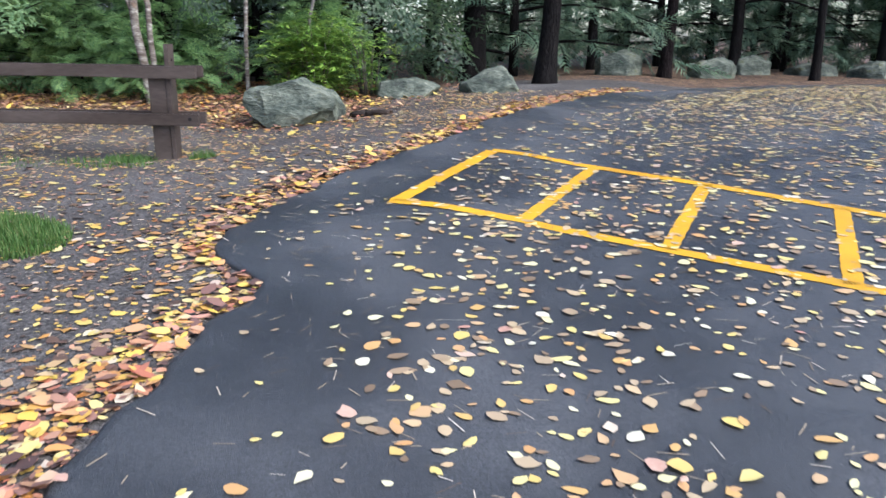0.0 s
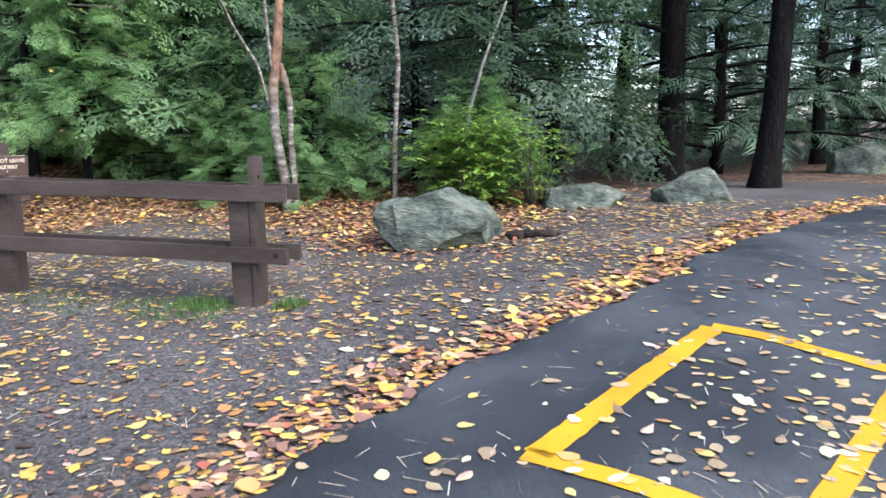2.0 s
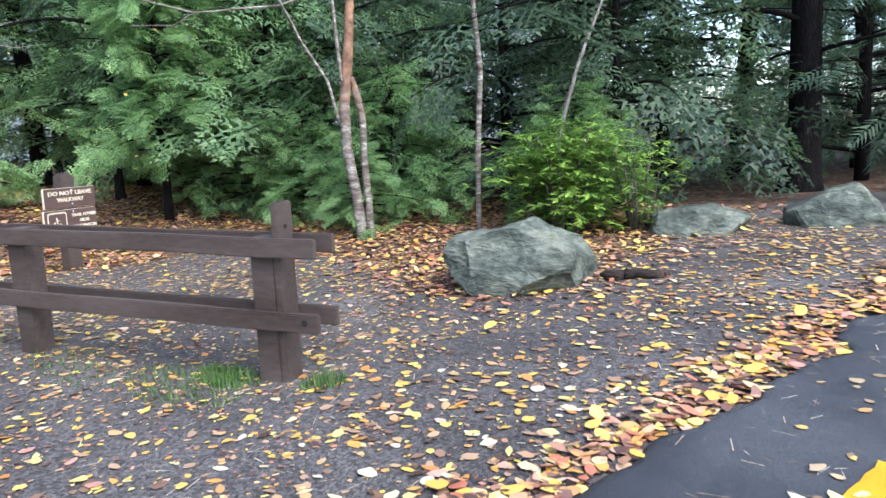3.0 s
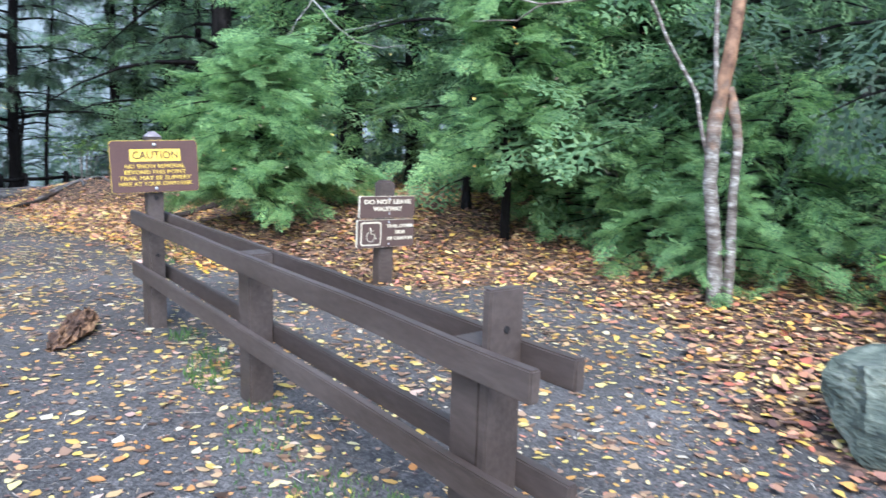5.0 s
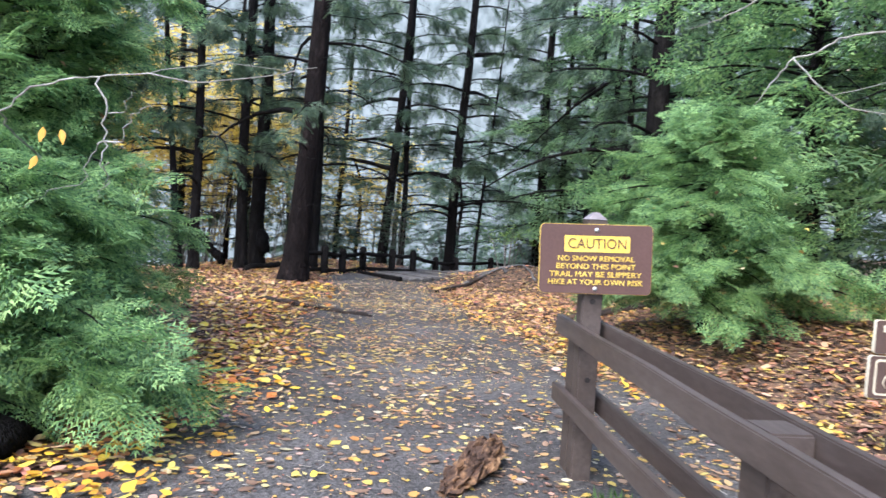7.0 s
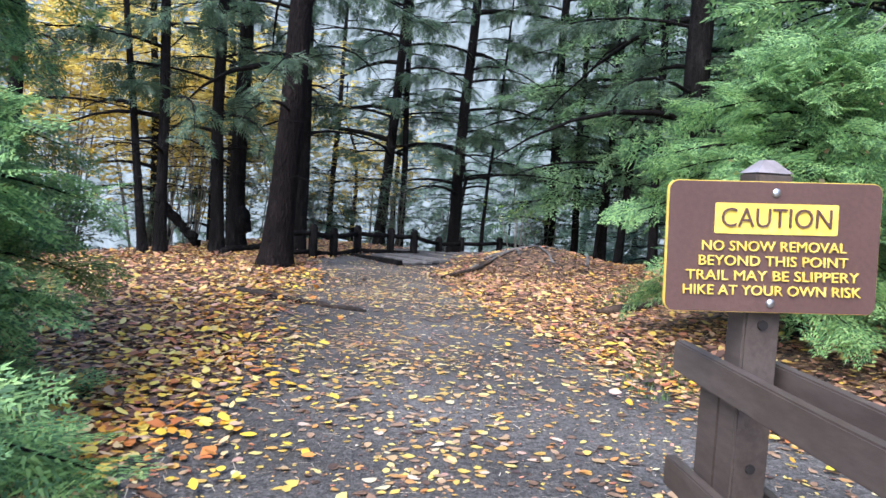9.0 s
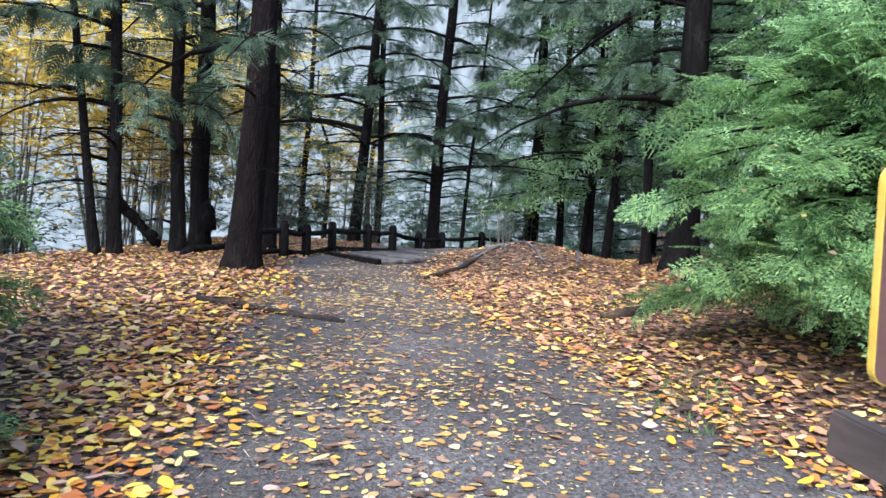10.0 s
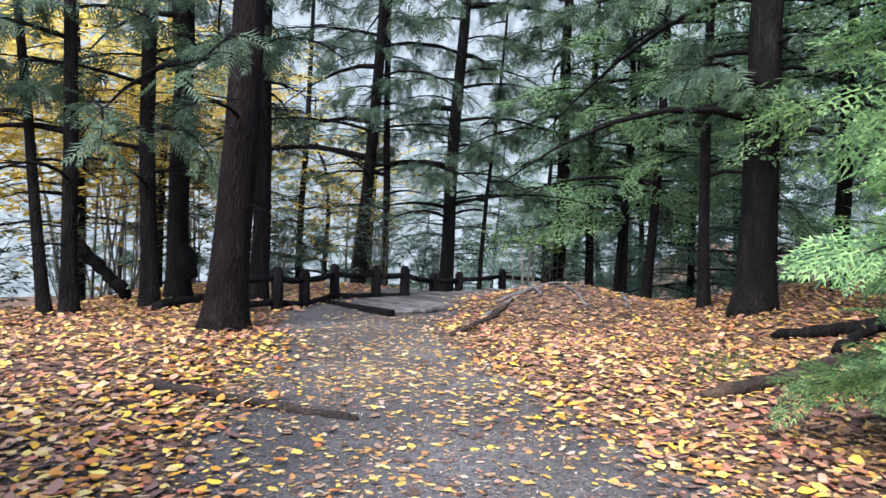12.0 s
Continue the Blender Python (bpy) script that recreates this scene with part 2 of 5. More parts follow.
LEAF = material("fallen_leaves", LEAF_STOPS, scale=0.7, fine=60, rough=0.5, bump=0, island=0.92, leafy=0.12, spec=0.4)
LITTER = material("leaf_litter_leaves", LITTER_STOPS, scale=0.7, fine=60, rough=0.55, bump=0, island=0.9, leafy=0.1, spec=0.4)
for m in (LEAF, LITTER):
    for nd in m.node_tree.nodes:
        if nd.bl_idname == "ShaderNodeValToRGB":
            nd.color_ramp.interpolation = "LINEAR"
# Emissive backdrop: the distant mist is painted into its glowing colour.
HAZE = bpy.data.materials.new("painted_mist_glow")
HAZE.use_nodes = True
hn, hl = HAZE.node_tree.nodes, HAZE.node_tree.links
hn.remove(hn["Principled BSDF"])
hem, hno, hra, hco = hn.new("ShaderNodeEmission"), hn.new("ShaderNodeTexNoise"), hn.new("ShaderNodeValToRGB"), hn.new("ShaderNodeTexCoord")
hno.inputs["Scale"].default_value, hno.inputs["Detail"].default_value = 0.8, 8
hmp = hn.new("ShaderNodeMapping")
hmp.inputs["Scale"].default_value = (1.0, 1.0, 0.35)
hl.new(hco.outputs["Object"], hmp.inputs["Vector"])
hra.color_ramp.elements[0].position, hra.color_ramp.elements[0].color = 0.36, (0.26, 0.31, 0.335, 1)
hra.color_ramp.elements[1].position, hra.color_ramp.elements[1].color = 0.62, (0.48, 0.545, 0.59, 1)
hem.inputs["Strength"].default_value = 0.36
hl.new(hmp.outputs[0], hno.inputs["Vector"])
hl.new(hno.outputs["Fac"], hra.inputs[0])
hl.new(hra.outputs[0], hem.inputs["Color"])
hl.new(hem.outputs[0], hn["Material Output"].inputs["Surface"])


# ---- building helpers ----
def link_mesh(name, me, mat, parent=None, label="", smooth=False):
    me.materials.append(mat)
    if smooth:
        me.shade_smooth()
    ob = new(name, me)
    ob.parent = parent
    if label:
        ob["label"] = label
    return ob


def part(name, bm, mat, parent=None, label="", smooth=False):
    me = bpy.data.meshes.new(name)
    bm.to_mesh(me)
    bm.free()
    return link_mesh(name, me, mat, parent, label, smooth)


def thing(name, m, label, category, group="", kind=""):
    e = new(name)
    e.matrix_basis = m
    return tagged(e, label, category, group, kind)


def faces_mesh(name, v, size):
    """A mesh of separate faces with size corners each, from an array (n, size, 3)."""
    me = bpy.data.meshes.new(name)
    n = len(v)
    me.vertices.add(n * size)
    me.vertices.foreach_set("co", np.ascontiguousarray(v, dtype=np.float32).ravel())
    me.loops.add(n * size)
    me.loops.foreach_set("vertex_index", np.arange(n * size, dtype=np.int32))
    me.polygons.add(n)
    me.polygons.foreach_set("loop_start", np.arange(0, n * size, size, dtype=np.int32))
    me.update(calc_edges=True)
    return me


class Tubes:
    """Collects tapered tubes into one mesh."""

    def __init__(self):
        self.v, self.f = [], []

    def add(self, pts, radii, sides=6, cap=True, flat=1.0):
        pts = [Vector(p) for p in pts]
        base = len(self.v)
        ref = Vector((0, 0, 1))
        for i, (p, r) in enumerate(zip(pts, radii)):
            d = (pts[min(i + 1, len(pts) - 1)] - pts[max(i - 1, 0)]).normalized()
            u = d.cross(ref if abs(d.z) < 0.9 else Vector((1, 0, 0))).normalized()
            w = u.cross(d)
            for k in range(sides):
                a = 2 * math.pi * k / sides
                self.v.append(p + u * (r * math.cos(a)) + w * (r * flat * math.sin(a)))
        for i in range(len(pts) - 1):
            for k in range(sides):
                a, b = base + i * sides + k, base + i * sides + (k + 1) % sides
                self.f.append((a, b, b + sides, a + sides))
        if cap:
            self.f.append(tuple(range(base + sides - 1, base - 1, -1)))
            e = base + (len(pts) - 1) * sides
            self.f.append(tuple(range(e, e + sides)))

    def make(self, name, mat, parent=None, label="", smooth=True):
        me = bpy.data.meshes.new(name)
        me.from_pydata([tuple(p) for p in self.v], [], self.f)
        return link_mesh(name, me, mat, parent, label, smooth)


def box_bm(sx, sy, sz, m=None, bevel=0.008, seg=2):
    bm = bmesh.new()
    bmesh.ops.create_cube(bm, size=1, matrix=Matrix.Diagonal((sx, sy, sz, 1)))
    if bevel:
        bmesh.ops.bevel(bm, geom=bm.edges[:], offset=bevel, segments=seg, affect="EDGES")
    if m is not None:
        bmesh.ops.transform(bm, matrix=m, verts=bm.verts)
    return bm


def wobble(bm, amount, scale, seed=0):
    for v in bm.verts:
        q = v.co * scale + Vector((seed * 3.1, seed * 1.7, 0))
        v.co += Vector((noise.noise(q), noise.noise(q + Vector((9, 0, 0))), noise.noise(q + Vector((0, 9, 0))))) * amount


def smooth01(a, b, x):
    t = np.clip((np.asarray(x, dtype=float) - a) / (b - a), 0, 1)
    return t * t * (3 - 2 * t)


# ---- the lie of the land ----
def height(x, y):
    x, y = np.asarray(x, dtype=float), np.asarray(y, dtype=float)
    s = y - 6.6
    lot = np.where(s < 2, 0.085 * s, 0.17 + 0.25 * (1 - np.exp(-np.maximum(s - 2, 0) * 0.34)))
    lot = np.maximum(lot, -1.0) + 0.045 - 0.085 * smooth01(-0.5, 0.6, x)
    trail = 0.03 + 0.04 * smooth01(7, 12, -x) + 0.3 * smooth01(8.8, 14, y) * (1 - smooth01(8, 12, -x))
    trail = trail + 0.55 * smooth01(5.6, 9.0, y - 0.02 * x) * smooth01(9.5, 13, -x)
    trail = trail + 0.10 * (1 - smooth01(0.5, 3, y)) * smooth01(8, 12, -x)
    w = smooth01(0.8, 4.5, -x)
    z = lot * (1 - w) + trail * w
    z = z + 0.4 * np.exp(-((x + 19.9) / 1.4) ** 2 - ((y - 4.0) / 1.35) ** 2)
    z = z - 5.0 * smooth01(20.5, 38, -x) * (1 - 0.8 * smooth01(5, 14, y))
    z = z - 2.5 * (1 - smooth01(-9, -2.6, y)) * smooth01(11, 18, -x)
    z = z + 0.02 * np.sin(x * 1.7 + y * 0.6) * np.cos(y * 1.3 - x * 0.4) * w
    return z


def hz(x, y):
    return float(height(x, y))


EDGE_Y = [-14, 0, 2.4, 3.7, 4.6, 5.3, 5.46, 5.54, 5.61, 5.88, 6.1, 6.5, 7.5, 8.0, 8.65, 9.5, 9.75, 9.9, 10.3, 11.2, 12.1, 13.8, 16, 18, 20, 21.5]
EDGE_X = [2.2, 0.6, 0.02, -0.3, -0.54, -0.64, -0.66, -0.8, -1.0, -1.27, -1.38, -1.39, -1.37, -1.28, -1.14, -0.98, -0.93, -1.03, -0.98, -0.82, -0.6, -0.22, 0.6, 2.2, 5, 9]


def edge_x(y):
    """Where the asphalt's ragged border runs."""
    y = np.asarray(y, dtype=float)
    return np.interp(y, EDGE_Y, EDGE_X) + 0.03 * np.sin(y * 7.3) + 0.02 * np.sin(y * 17.0 + 1)


def wood_edge(x, y):
    """1 in the leaf-strewn wood floor, 0 on open gravel and trail."""
    north = smooth01(9.8, 11.5, y + 0.35 * (x + 6) * (x > -6) - 0.1 * np.minimum(x + 8, 0)) * smooth01(2.0, 5.0, -x)
    rim = np.interp(-x, [8.5, 9.5, 10.5, 11.5, 13, 15, 17, 19], [8.6, 7.1, 6.3, 5.6, 4.6, 3.4, 2.4, 2.2])
    right = smooth01(-0.4, 0.7, y - rim) * smooth01(8.0, 9.0, -x)
    left_rim = np.interp(-x, [4, 6, 8, 9.5, 13, 17], [3.4, 4.0, 3.7, 3.4, 1.9, 0.5])
    left = smooth01(-0.4, 0.7, left_rim - y) * smooth01(3.5, 5, -x)
    return np.clip(np.maximum(np.maximum(north, right), left), 0, 1)


def sheet(name, xs, ys, zf, mat):
    X, Y = np.meshgrid(xs, ys)
    Z = zf(X, Y)
    v = np.stack([X, Y, Z], -1).reshape(-1, 3)
    nx, ny = len(xs), len(ys)
    i = (np.arange(ny - 1)[:, None] * nx + np.arange(nx - 1)[None]).ravel()
    f = np.stack([i, i + 1, i + 1 + nx, i + nx], -1)
    me = bpy.data.meshes.new(name)
    me.from_pydata(v.tolist(), [], f.tolist())
    return link_mesh(name, me, mat, None, smooth=True)


far = np.geomspace(1, 900, 26)
gx = np.concatenate([-30 - far[::-1], np.arange(-30, 8, 0.3), 8 + far])
gy = np.concatenate([-8 - far[::-1], np.arange(-8, 20, 0.3), 20 + far])
ground = sheet("ground", gx, gy, height, GRAVEL)
ground.data.materials.append(FOREST_FLOOR)
cx = np.array([pl.center for pl in ground.data.polygons])
floor_here = (wood_edge(cx[:, 0], cx[:, 1]) > 0.45) | (cx[:, 1] > 17) | (cx[:, 0] < -21)
ground.data.polygons.foreach_set("material_index", floor_here.astype(np.int32))
tagged(ground, "dark grey gravel and packed dirt ground of the clearing", "ground", kind="structure")

ay = np.concatenate([np.arange(-14, 3, 0.5), np.arange(3, 14, 0.08), np.arange(14, 21.6, 0.3)])
LIFT = 0.03
acols = np.concatenate([[0, 0, 0.02, 0.06], np.linspace(0.2, 6, 24), np.linspace(7, 60, 30)])
AX = edge_x(ay)[:, None] + acols[None]
AY = np.repeat(ay[:, None], len(acols), 1)
AZ = height(AX, AY) + LIFT
AZ[:, 0] -= 0.12
AZ[:, 1] -= 0.022
AZ[:, 2] -= 0.006
av = np.stack([AX, AY, AZ], -1).reshape(-1, 3)
nx = len(acols)
ai = (np.arange(len(ay) - 1)[:, None] * nx + np.arange(nx - 1)[None]).ravel()
ame = bpy.data.meshes.new("road")
ame.from_pydata(av.tolist(), [], np.stack([ai, ai + 1, ai + 1 + nx, ai + nx], -1).tolist())
road = link_mesh("road", ame, ASPHALT, None, smooth=True)
tagged(road, "damp black asphalt parking lot with a ragged edge", "asphalt", kind="structure")


# ---- painted bay ----
def stripe(a, b, width=0.1, parent=None):
    a, b = np.array(a, float), np.array(b, float)
    d = (b - a) / np.linalg.norm(b - a)
    nrm = np.array((-d[1], d[0])) * width / 2
    n = max(2, int(np.linalg.norm(b - a) / 0.06))
    rows = []
    rnd = random.Random(round(a[0] * 100 + b[1] * 10))
    for i in range(n + 1):
        c = a + (b - a) * i / n
        j = 1 + rnd.uniform(-0.09, 0.09)
        rows += [c + nrm * j, c - nrm * (2 - j)]
    bm = bmesh.new()
    vs = [bm.verts.new((p[0], p[1], hz(p[0], p[1]) + LIFT + 0.005)) for p in rows]
    for i in range(n):
        bm.faces.new((vs[2 * i], vs[2 * i + 1], vs[2 * i + 3], vs[2 * i + 2]))
    bmesh.ops.recalc_face_normals(bm, faces=bm.faces)
    return part("painted_stripe", bm, YELLOW_PAINT, parent)


paint = thing("parking_bay_marking", pose(0, 0, 0), "yellow painted hatched bay lines on asphalt", "road marking", kind="structure")
near_line = [(-0.645, 6.95), (0.31, 7.035), (1.26, 6.815), (2.11, 6.61), (6.4, 5.58)]
far_line = [(-0.44, 8.62), (-0.12, 8.64), (0.485, 8.61), (1.383, 8.338), (2.25, 8.015), (6.4, 6.47)]
for line in (near_line, far_line):
    for p, q in zip(line, line[1:]):
        stripe(p, q, 0.1, paint)
stripe((-0.6, 6.97), (-0.43, 8.6), 0.12, paint)
for k in range(1, 7):
    x0, x1 = -0.65 + 0.95 * k, -0.42 + 0.9 * k
    stripe((x0, np.interp(x0, *zip(*near_line))), (x1, np.interp(x1, *zip(*far_line))), 0.1, paint)


# ---- rail fence by the trail ----
F0, F1 = Vector((-3.581, 8.039, 0)), Vector((-7.447, 6.506, 0))
FDIR = (F0 - F1).normalized()
FANG = math.degrees(math.atan2(FDIR.y, FDIR.x))


def fence_pose(p, z=0.0):
    return pose(p.x, p.y, z, 0, 0, FANG)


def shaft(name, w, d, z0, z1, x, y, parent, bevel=0.008, label=""):
    bm = box_bm(w, d, z1 - z0, Matrix.Translation((x, y, (z0 + z1) / 2)), bevel)
    bmesh.ops.subdivide_edges(bm, edges=[e for e in bm.edges if e.calc_length() > 0.3], cuts=5)
    wobble(bm, 0.004, 2.5, x * 5 + z1)
    return part(name, bm, BROWN_WOOD, parent, label)


def hole(x, y, z, r, parent, axis="Y", depth=0.01, mat=None, name="bolt_hole"):
    bm = bmesh.new()
    bmesh.ops.create_cone(bm, cap_ends=True, segments=12, radius1=r, radius2=r * 0.9, depth=depth)
    rot = pose(0, 0, 0, 90, 0, 0) if axis == "Y" else pose(0, 0, 0, 0, 90, 0)
    bmesh.ops.transform(bm, matrix=pose(x, y, z) @ rot, verts=bm.verts)
    return part(name, bm, mat or BLACK, parent)


fence = thing("rail_fence", fence_pose(F0, 0.038), "brown-stained double-rail timber fence on square posts", "fence")
LEN = (F0 - F1).length
# local x runs outwards along the rails, local -y faces the lot
for i, x in enumerate((0, -LEN / 2, -LEN)):
    if i == 1:
        shaft("post", 0.17, 0.15, -0.2, 0.895, x, 0, fence)
    elif i == 0:
        shaft("post", 0.165, 0.15, -0.15, 0.88, x, 0, fence)
        tall_plank = shaft("tall_plank", 0.042, 0.155, -0.15, 1.085, x + 0.108, 0.0, fence, 0.006)
    else:
        shaft("post", 0.15, 0.15, -0.15, 0.88, x - 0.09, 0, fence)
        tall_post = shaft("tall_post", 0.115, 0.12, -0.15, 1.535, x + 0.057, -0.02, fence)
for y in (-0.1, 0.1):
    for z in (0.832, 0.395):
        x1 = 0.38
        bm = box_bm(LEN + x1 + 0.3, 0.046, 0.112, Matrix.Translation(((x1 - 0.3 - LEN) / 2, y, z)), 0.006)
        bmesh.ops.subdivide_edges(bm, edges=[e for e in bm.edges if e.calc_length() > 1], cuts=24)
        wobble(bm, 0.006, 1.3, y * 7 + z)
        bmesh.ops.rotate(bm, verts=bm.verts, cent=(0, 0, 0), matrix=Matrix.Rotation(radians(0.42), 3, "Y"))
        rail = part("rail", bm, BROWN_WOOD, fence)
        if y < 0 and z < 0.5:
            near_rail = rail
for x, z in ((-LEN + 0.057, 1.055), (-LEN + 0.057, 0.59)):
    hole(-LEN + 0.1175, -0.02, z, 0.017, tall_post, 'X')
hole(0.3, -0.124, 0.4, 0.02, near_rail)
hole(0.13, 0.0, 0.94, 0.014, tall_plank, 'X')
# shallow pyramid on the sign post
bm = bmesh.new()
bmesh.ops.create_cone(bm, cap_ends=True, segments=4, radius1=0.083, radius2=0.022, depth=0.042)
bmesh.ops.transform(bm, matrix=pose(-LEN + 0.057, -0.02, 1.554) @ pose(0, 0, 0, 0, 0, 45), verts=bm.verts)
part("post_cap", bm, CAP_PALE, tall_post, "pyramid post cap with sky reflection in its pale colour")


# ---- signs ----
def under(ob, p):
    """Make ob a piece of the part p, where it stands."""
    ob.parent = p
    ob.location -= p.location
    return ob


def board_bm(w, h, t, r=0.035):
    bm = bmesh.new()
    vs = []
    for cx, cz, a0 in ((w / 2 - r, h / 2 - r, 0), (-w / 2 + r, h / 2 - r, 90), (-w / 2 + r, -h / 2 + r, 180), (w / 2 - r, -h / 2 + r, 270)):
        for k in range(5):
            a = radians(a0 + 22.5 * k)
            vs.append(bm.verts.new((cx + r * math.cos(a), 0, cz + r * math.sin(a))))
    f = bm.faces.new(vs)
    ext = bmesh.ops.extrude_face_region(bm, geom=[f])
    bmesh.ops.translate(bm, vec=(0, t, 0), verts=[v for v in ext["geom"] if isinstance(v, bmesh.types.BMVert)])
    bmesh.ops.recalc_face_normals(bm, faces=bm.faces)
    return bm


def lettering(text, size, x, z, mat, parent, y=-0.004, width=None, bold=0.0):
    cu = bpy.data.curves.new("text", "FONT")
    cu.body, cu.size, cu.align_x, cu.align_y, cu.extrude, cu.offset = text, size, "CENTER", "CENTER", 0.003, bold
    cu.resolution_u = 3
    ob = bpy.data.objects.new("text", cu)
    scene.collection.objects.link(ob)
    me = bpy.data.meshes.new_from_object(ob.evaluated_get(bpy.context.evaluated_depsgraph_get()))
    bpy.data.objects.remove(ob)
    xs = [v.co.x for v in me.vertices]
    k = (width / (max(xs) - min(xs))) if width else 1
    me.transform(pose(x, y, z, 90, 0, 0) @ Matrix.Diagonal((k, 1, 1, 1)))
    me.materials.clear()
    return link_mesh("lettering", me, mat, parent)


cs = Vector((-7.298, 6.534, 1.341))
CSANG = 105.5
caution = thing("caution_sign", pose(cs.x, cs.y, cs.z, 0, -1.8, CSANG), "brown routed trail sign with yellow lettering, bolted to the fence post", "sign")
part("board_edge", board_bm(0.65, 0.405, 0.02, 0.03), SIGN_YELLOW, caution, "yellow painted board edge")
face = part("board_face", board_bm(0.646, 0.401, 0.006, 0.028), SIGN_BROWN, caution)
face.location.y = -0.003
panel = part("caution_panel", board_bm(0.375, 0.094, 0.004, 0.006), SIGN_YELLOW, caution, "yellow panel")
panel.location = (0.005, -0.006, 0.088)
under(lettering("CAUTION", 0.085, 0.005, 0.088, SIGN_BROWN, caution, -0.009, 0.335, -0.0004), panel)
for i, (row, wd) in enumerate((("NO SNOW REMOVAL", 0.44), ("BEYOND THIS POINT", 0.455), ("TRAIL MAY BE SLIPPERY", 0.53), ("HIKE AT YOUR OWN RISK", 0.545))):
    under(lettering(row, 0.044, 0.0, 0.002 - 0.0455 * i, SIGN_YELLOW, caution, -0.007, wd, -0.0001), face)
for z in (0.168, -0.172):
    b = bmesh.new()
    bmesh.ops.create_uvsphere(b, u_segments=10, v_segments=6, radius=0.014)
    bmesh.ops.transform(b, matrix=Matrix.Translation((0.0, -0.006, z)) @ Matrix.Diagonal((1, 0.5, 1, 1)), verts=b.verts)
    under(part("bolt", b, METAL, caution, "round steel bolt head", True), face)

ws = Vector((-8.753, 8.653, 0))
WSANG = 111.7
wg = hz(ws.x, ws.y)
walkway = thing("walkway_sign", pose(ws.x, ws.y, wg, 0, 1.0, WSANG), "two dark brown boards with cream lettering on a square post", "sign")
bm = box_bm(0.17, 0.15, 1.25, Matrix.Translation((0.02, 0.1, 0.475)), 0.01)
wobble(bm, 0.005, 3)
part("post", bm, BROWN_WOOD, walkway)
bm = box_bm(0.15, 0.13, 0.04, Matrix.Translation((0.02, 0.1, 1.105)), 0.018)
part("post_cap", bm, BROWN_WOOD, walkway)
part("upper_board_edge", board_bm(0.686, 0.232, 0.025, 0.02), SIGN_CREAM, walkway).location = (0, 0, 0.845)
ub = part("upper_board", board_bm(0.68, 0.226, 0.004, 0.018), SIGN_DARK, walkway)
ub.location = (0.002, -0.003, 0.845)
part("lower_board_edge", board_bm(0.706, 0.297, 0.025, 0.02), SIGN_CREAM, walkway).location = (-0.012, 0, 0.565)
lb = part("lower_board", board_bm(0.70, 0.291, 0.004, 0.018), SIGN_DARK, walkway)
lb.location = (-0.01, -0.003, 0.565)
under(lettering("DO NOT LEAVE", 0.062, 0.0, 0.9, SIGN_CREAM, walkway, -0.006, 0.58, 0.002), ub)
under(lettering("WALKWAY", 0.062, 0.0, 0.825, SIGN_CREAM, walkway, -0.006, 0.36, 0.002), ub)
under(lettering("TRAIL OTHER", 0.048, 0.16, 0.64, SIGN_CREAM, walkway, -0.006, 0.34, 0.0015), lb)
under(lettering("SIDE", 0.048, 0.16, 0.575, SIGN_CREAM, walkway, -0.006, 0.13, 0.0015), lb)
under(lettering("OF CANYON", 0.048, 0.16, 0.508, SIGN_CREAM, walkway, -0.006, 0.32, 0.0015), lb)
part("symbol_border", board_bm(0.25, 0.25, 0.004, 0.03), SIGN_CREAM, walkway).location = (-0.2, -0.006, 0.565)
sp = part("symbol_panel", board_bm(0.22, 0.22, 0.004, 0.02), SIGN_DARK, walkway)
sp.location = (-0.2, -0.009, 0.565)
sym = Tubes()
ring = [(-0.208 + 0.052 * math.cos(radians(a)), -0.011, 0.535 + 0.052 * math.sin(radians(a))) for a in range(115, 391, 15)]
sym.add(ring, [0.0085] * len(ring), 5, flat=0.4)
sym.add([(-0.215, -0.011, 0.632), (-0.207, -0.011, 0.565), (-0.168, -0.011, 0.562), (-0.146, -0.011, 0.512), (-0.128, -0.011, 0.518)], [0.012, 0.0115, 0.011, 0.01, 0.008], 5, flat=0.4)
sym.add([(-0.212, -0.011, 0.598), (-0.172, -0.011, 0.597)], [0.008, 0.008], 5, flat=0.4)
under(sym.make("access_symbol", SIGN_CREAM, walkway, "cream access symbol"), sp)
for z in (0.93, 0.775, 0.685, 0.45):
    b = bmesh.new()
    bmesh.ops.create_uvsphere(b, u_segments=8, v_segments=5, radius=0.012)
    bmesh.ops.transform(b, matrix=Matrix.Translation((0.02, -0.006, z)) @ Matrix.Diagonal((1, 0.5, 1, 1)), verts=b.verts)
    part("bolt", b, METAL, walkway, "", True)


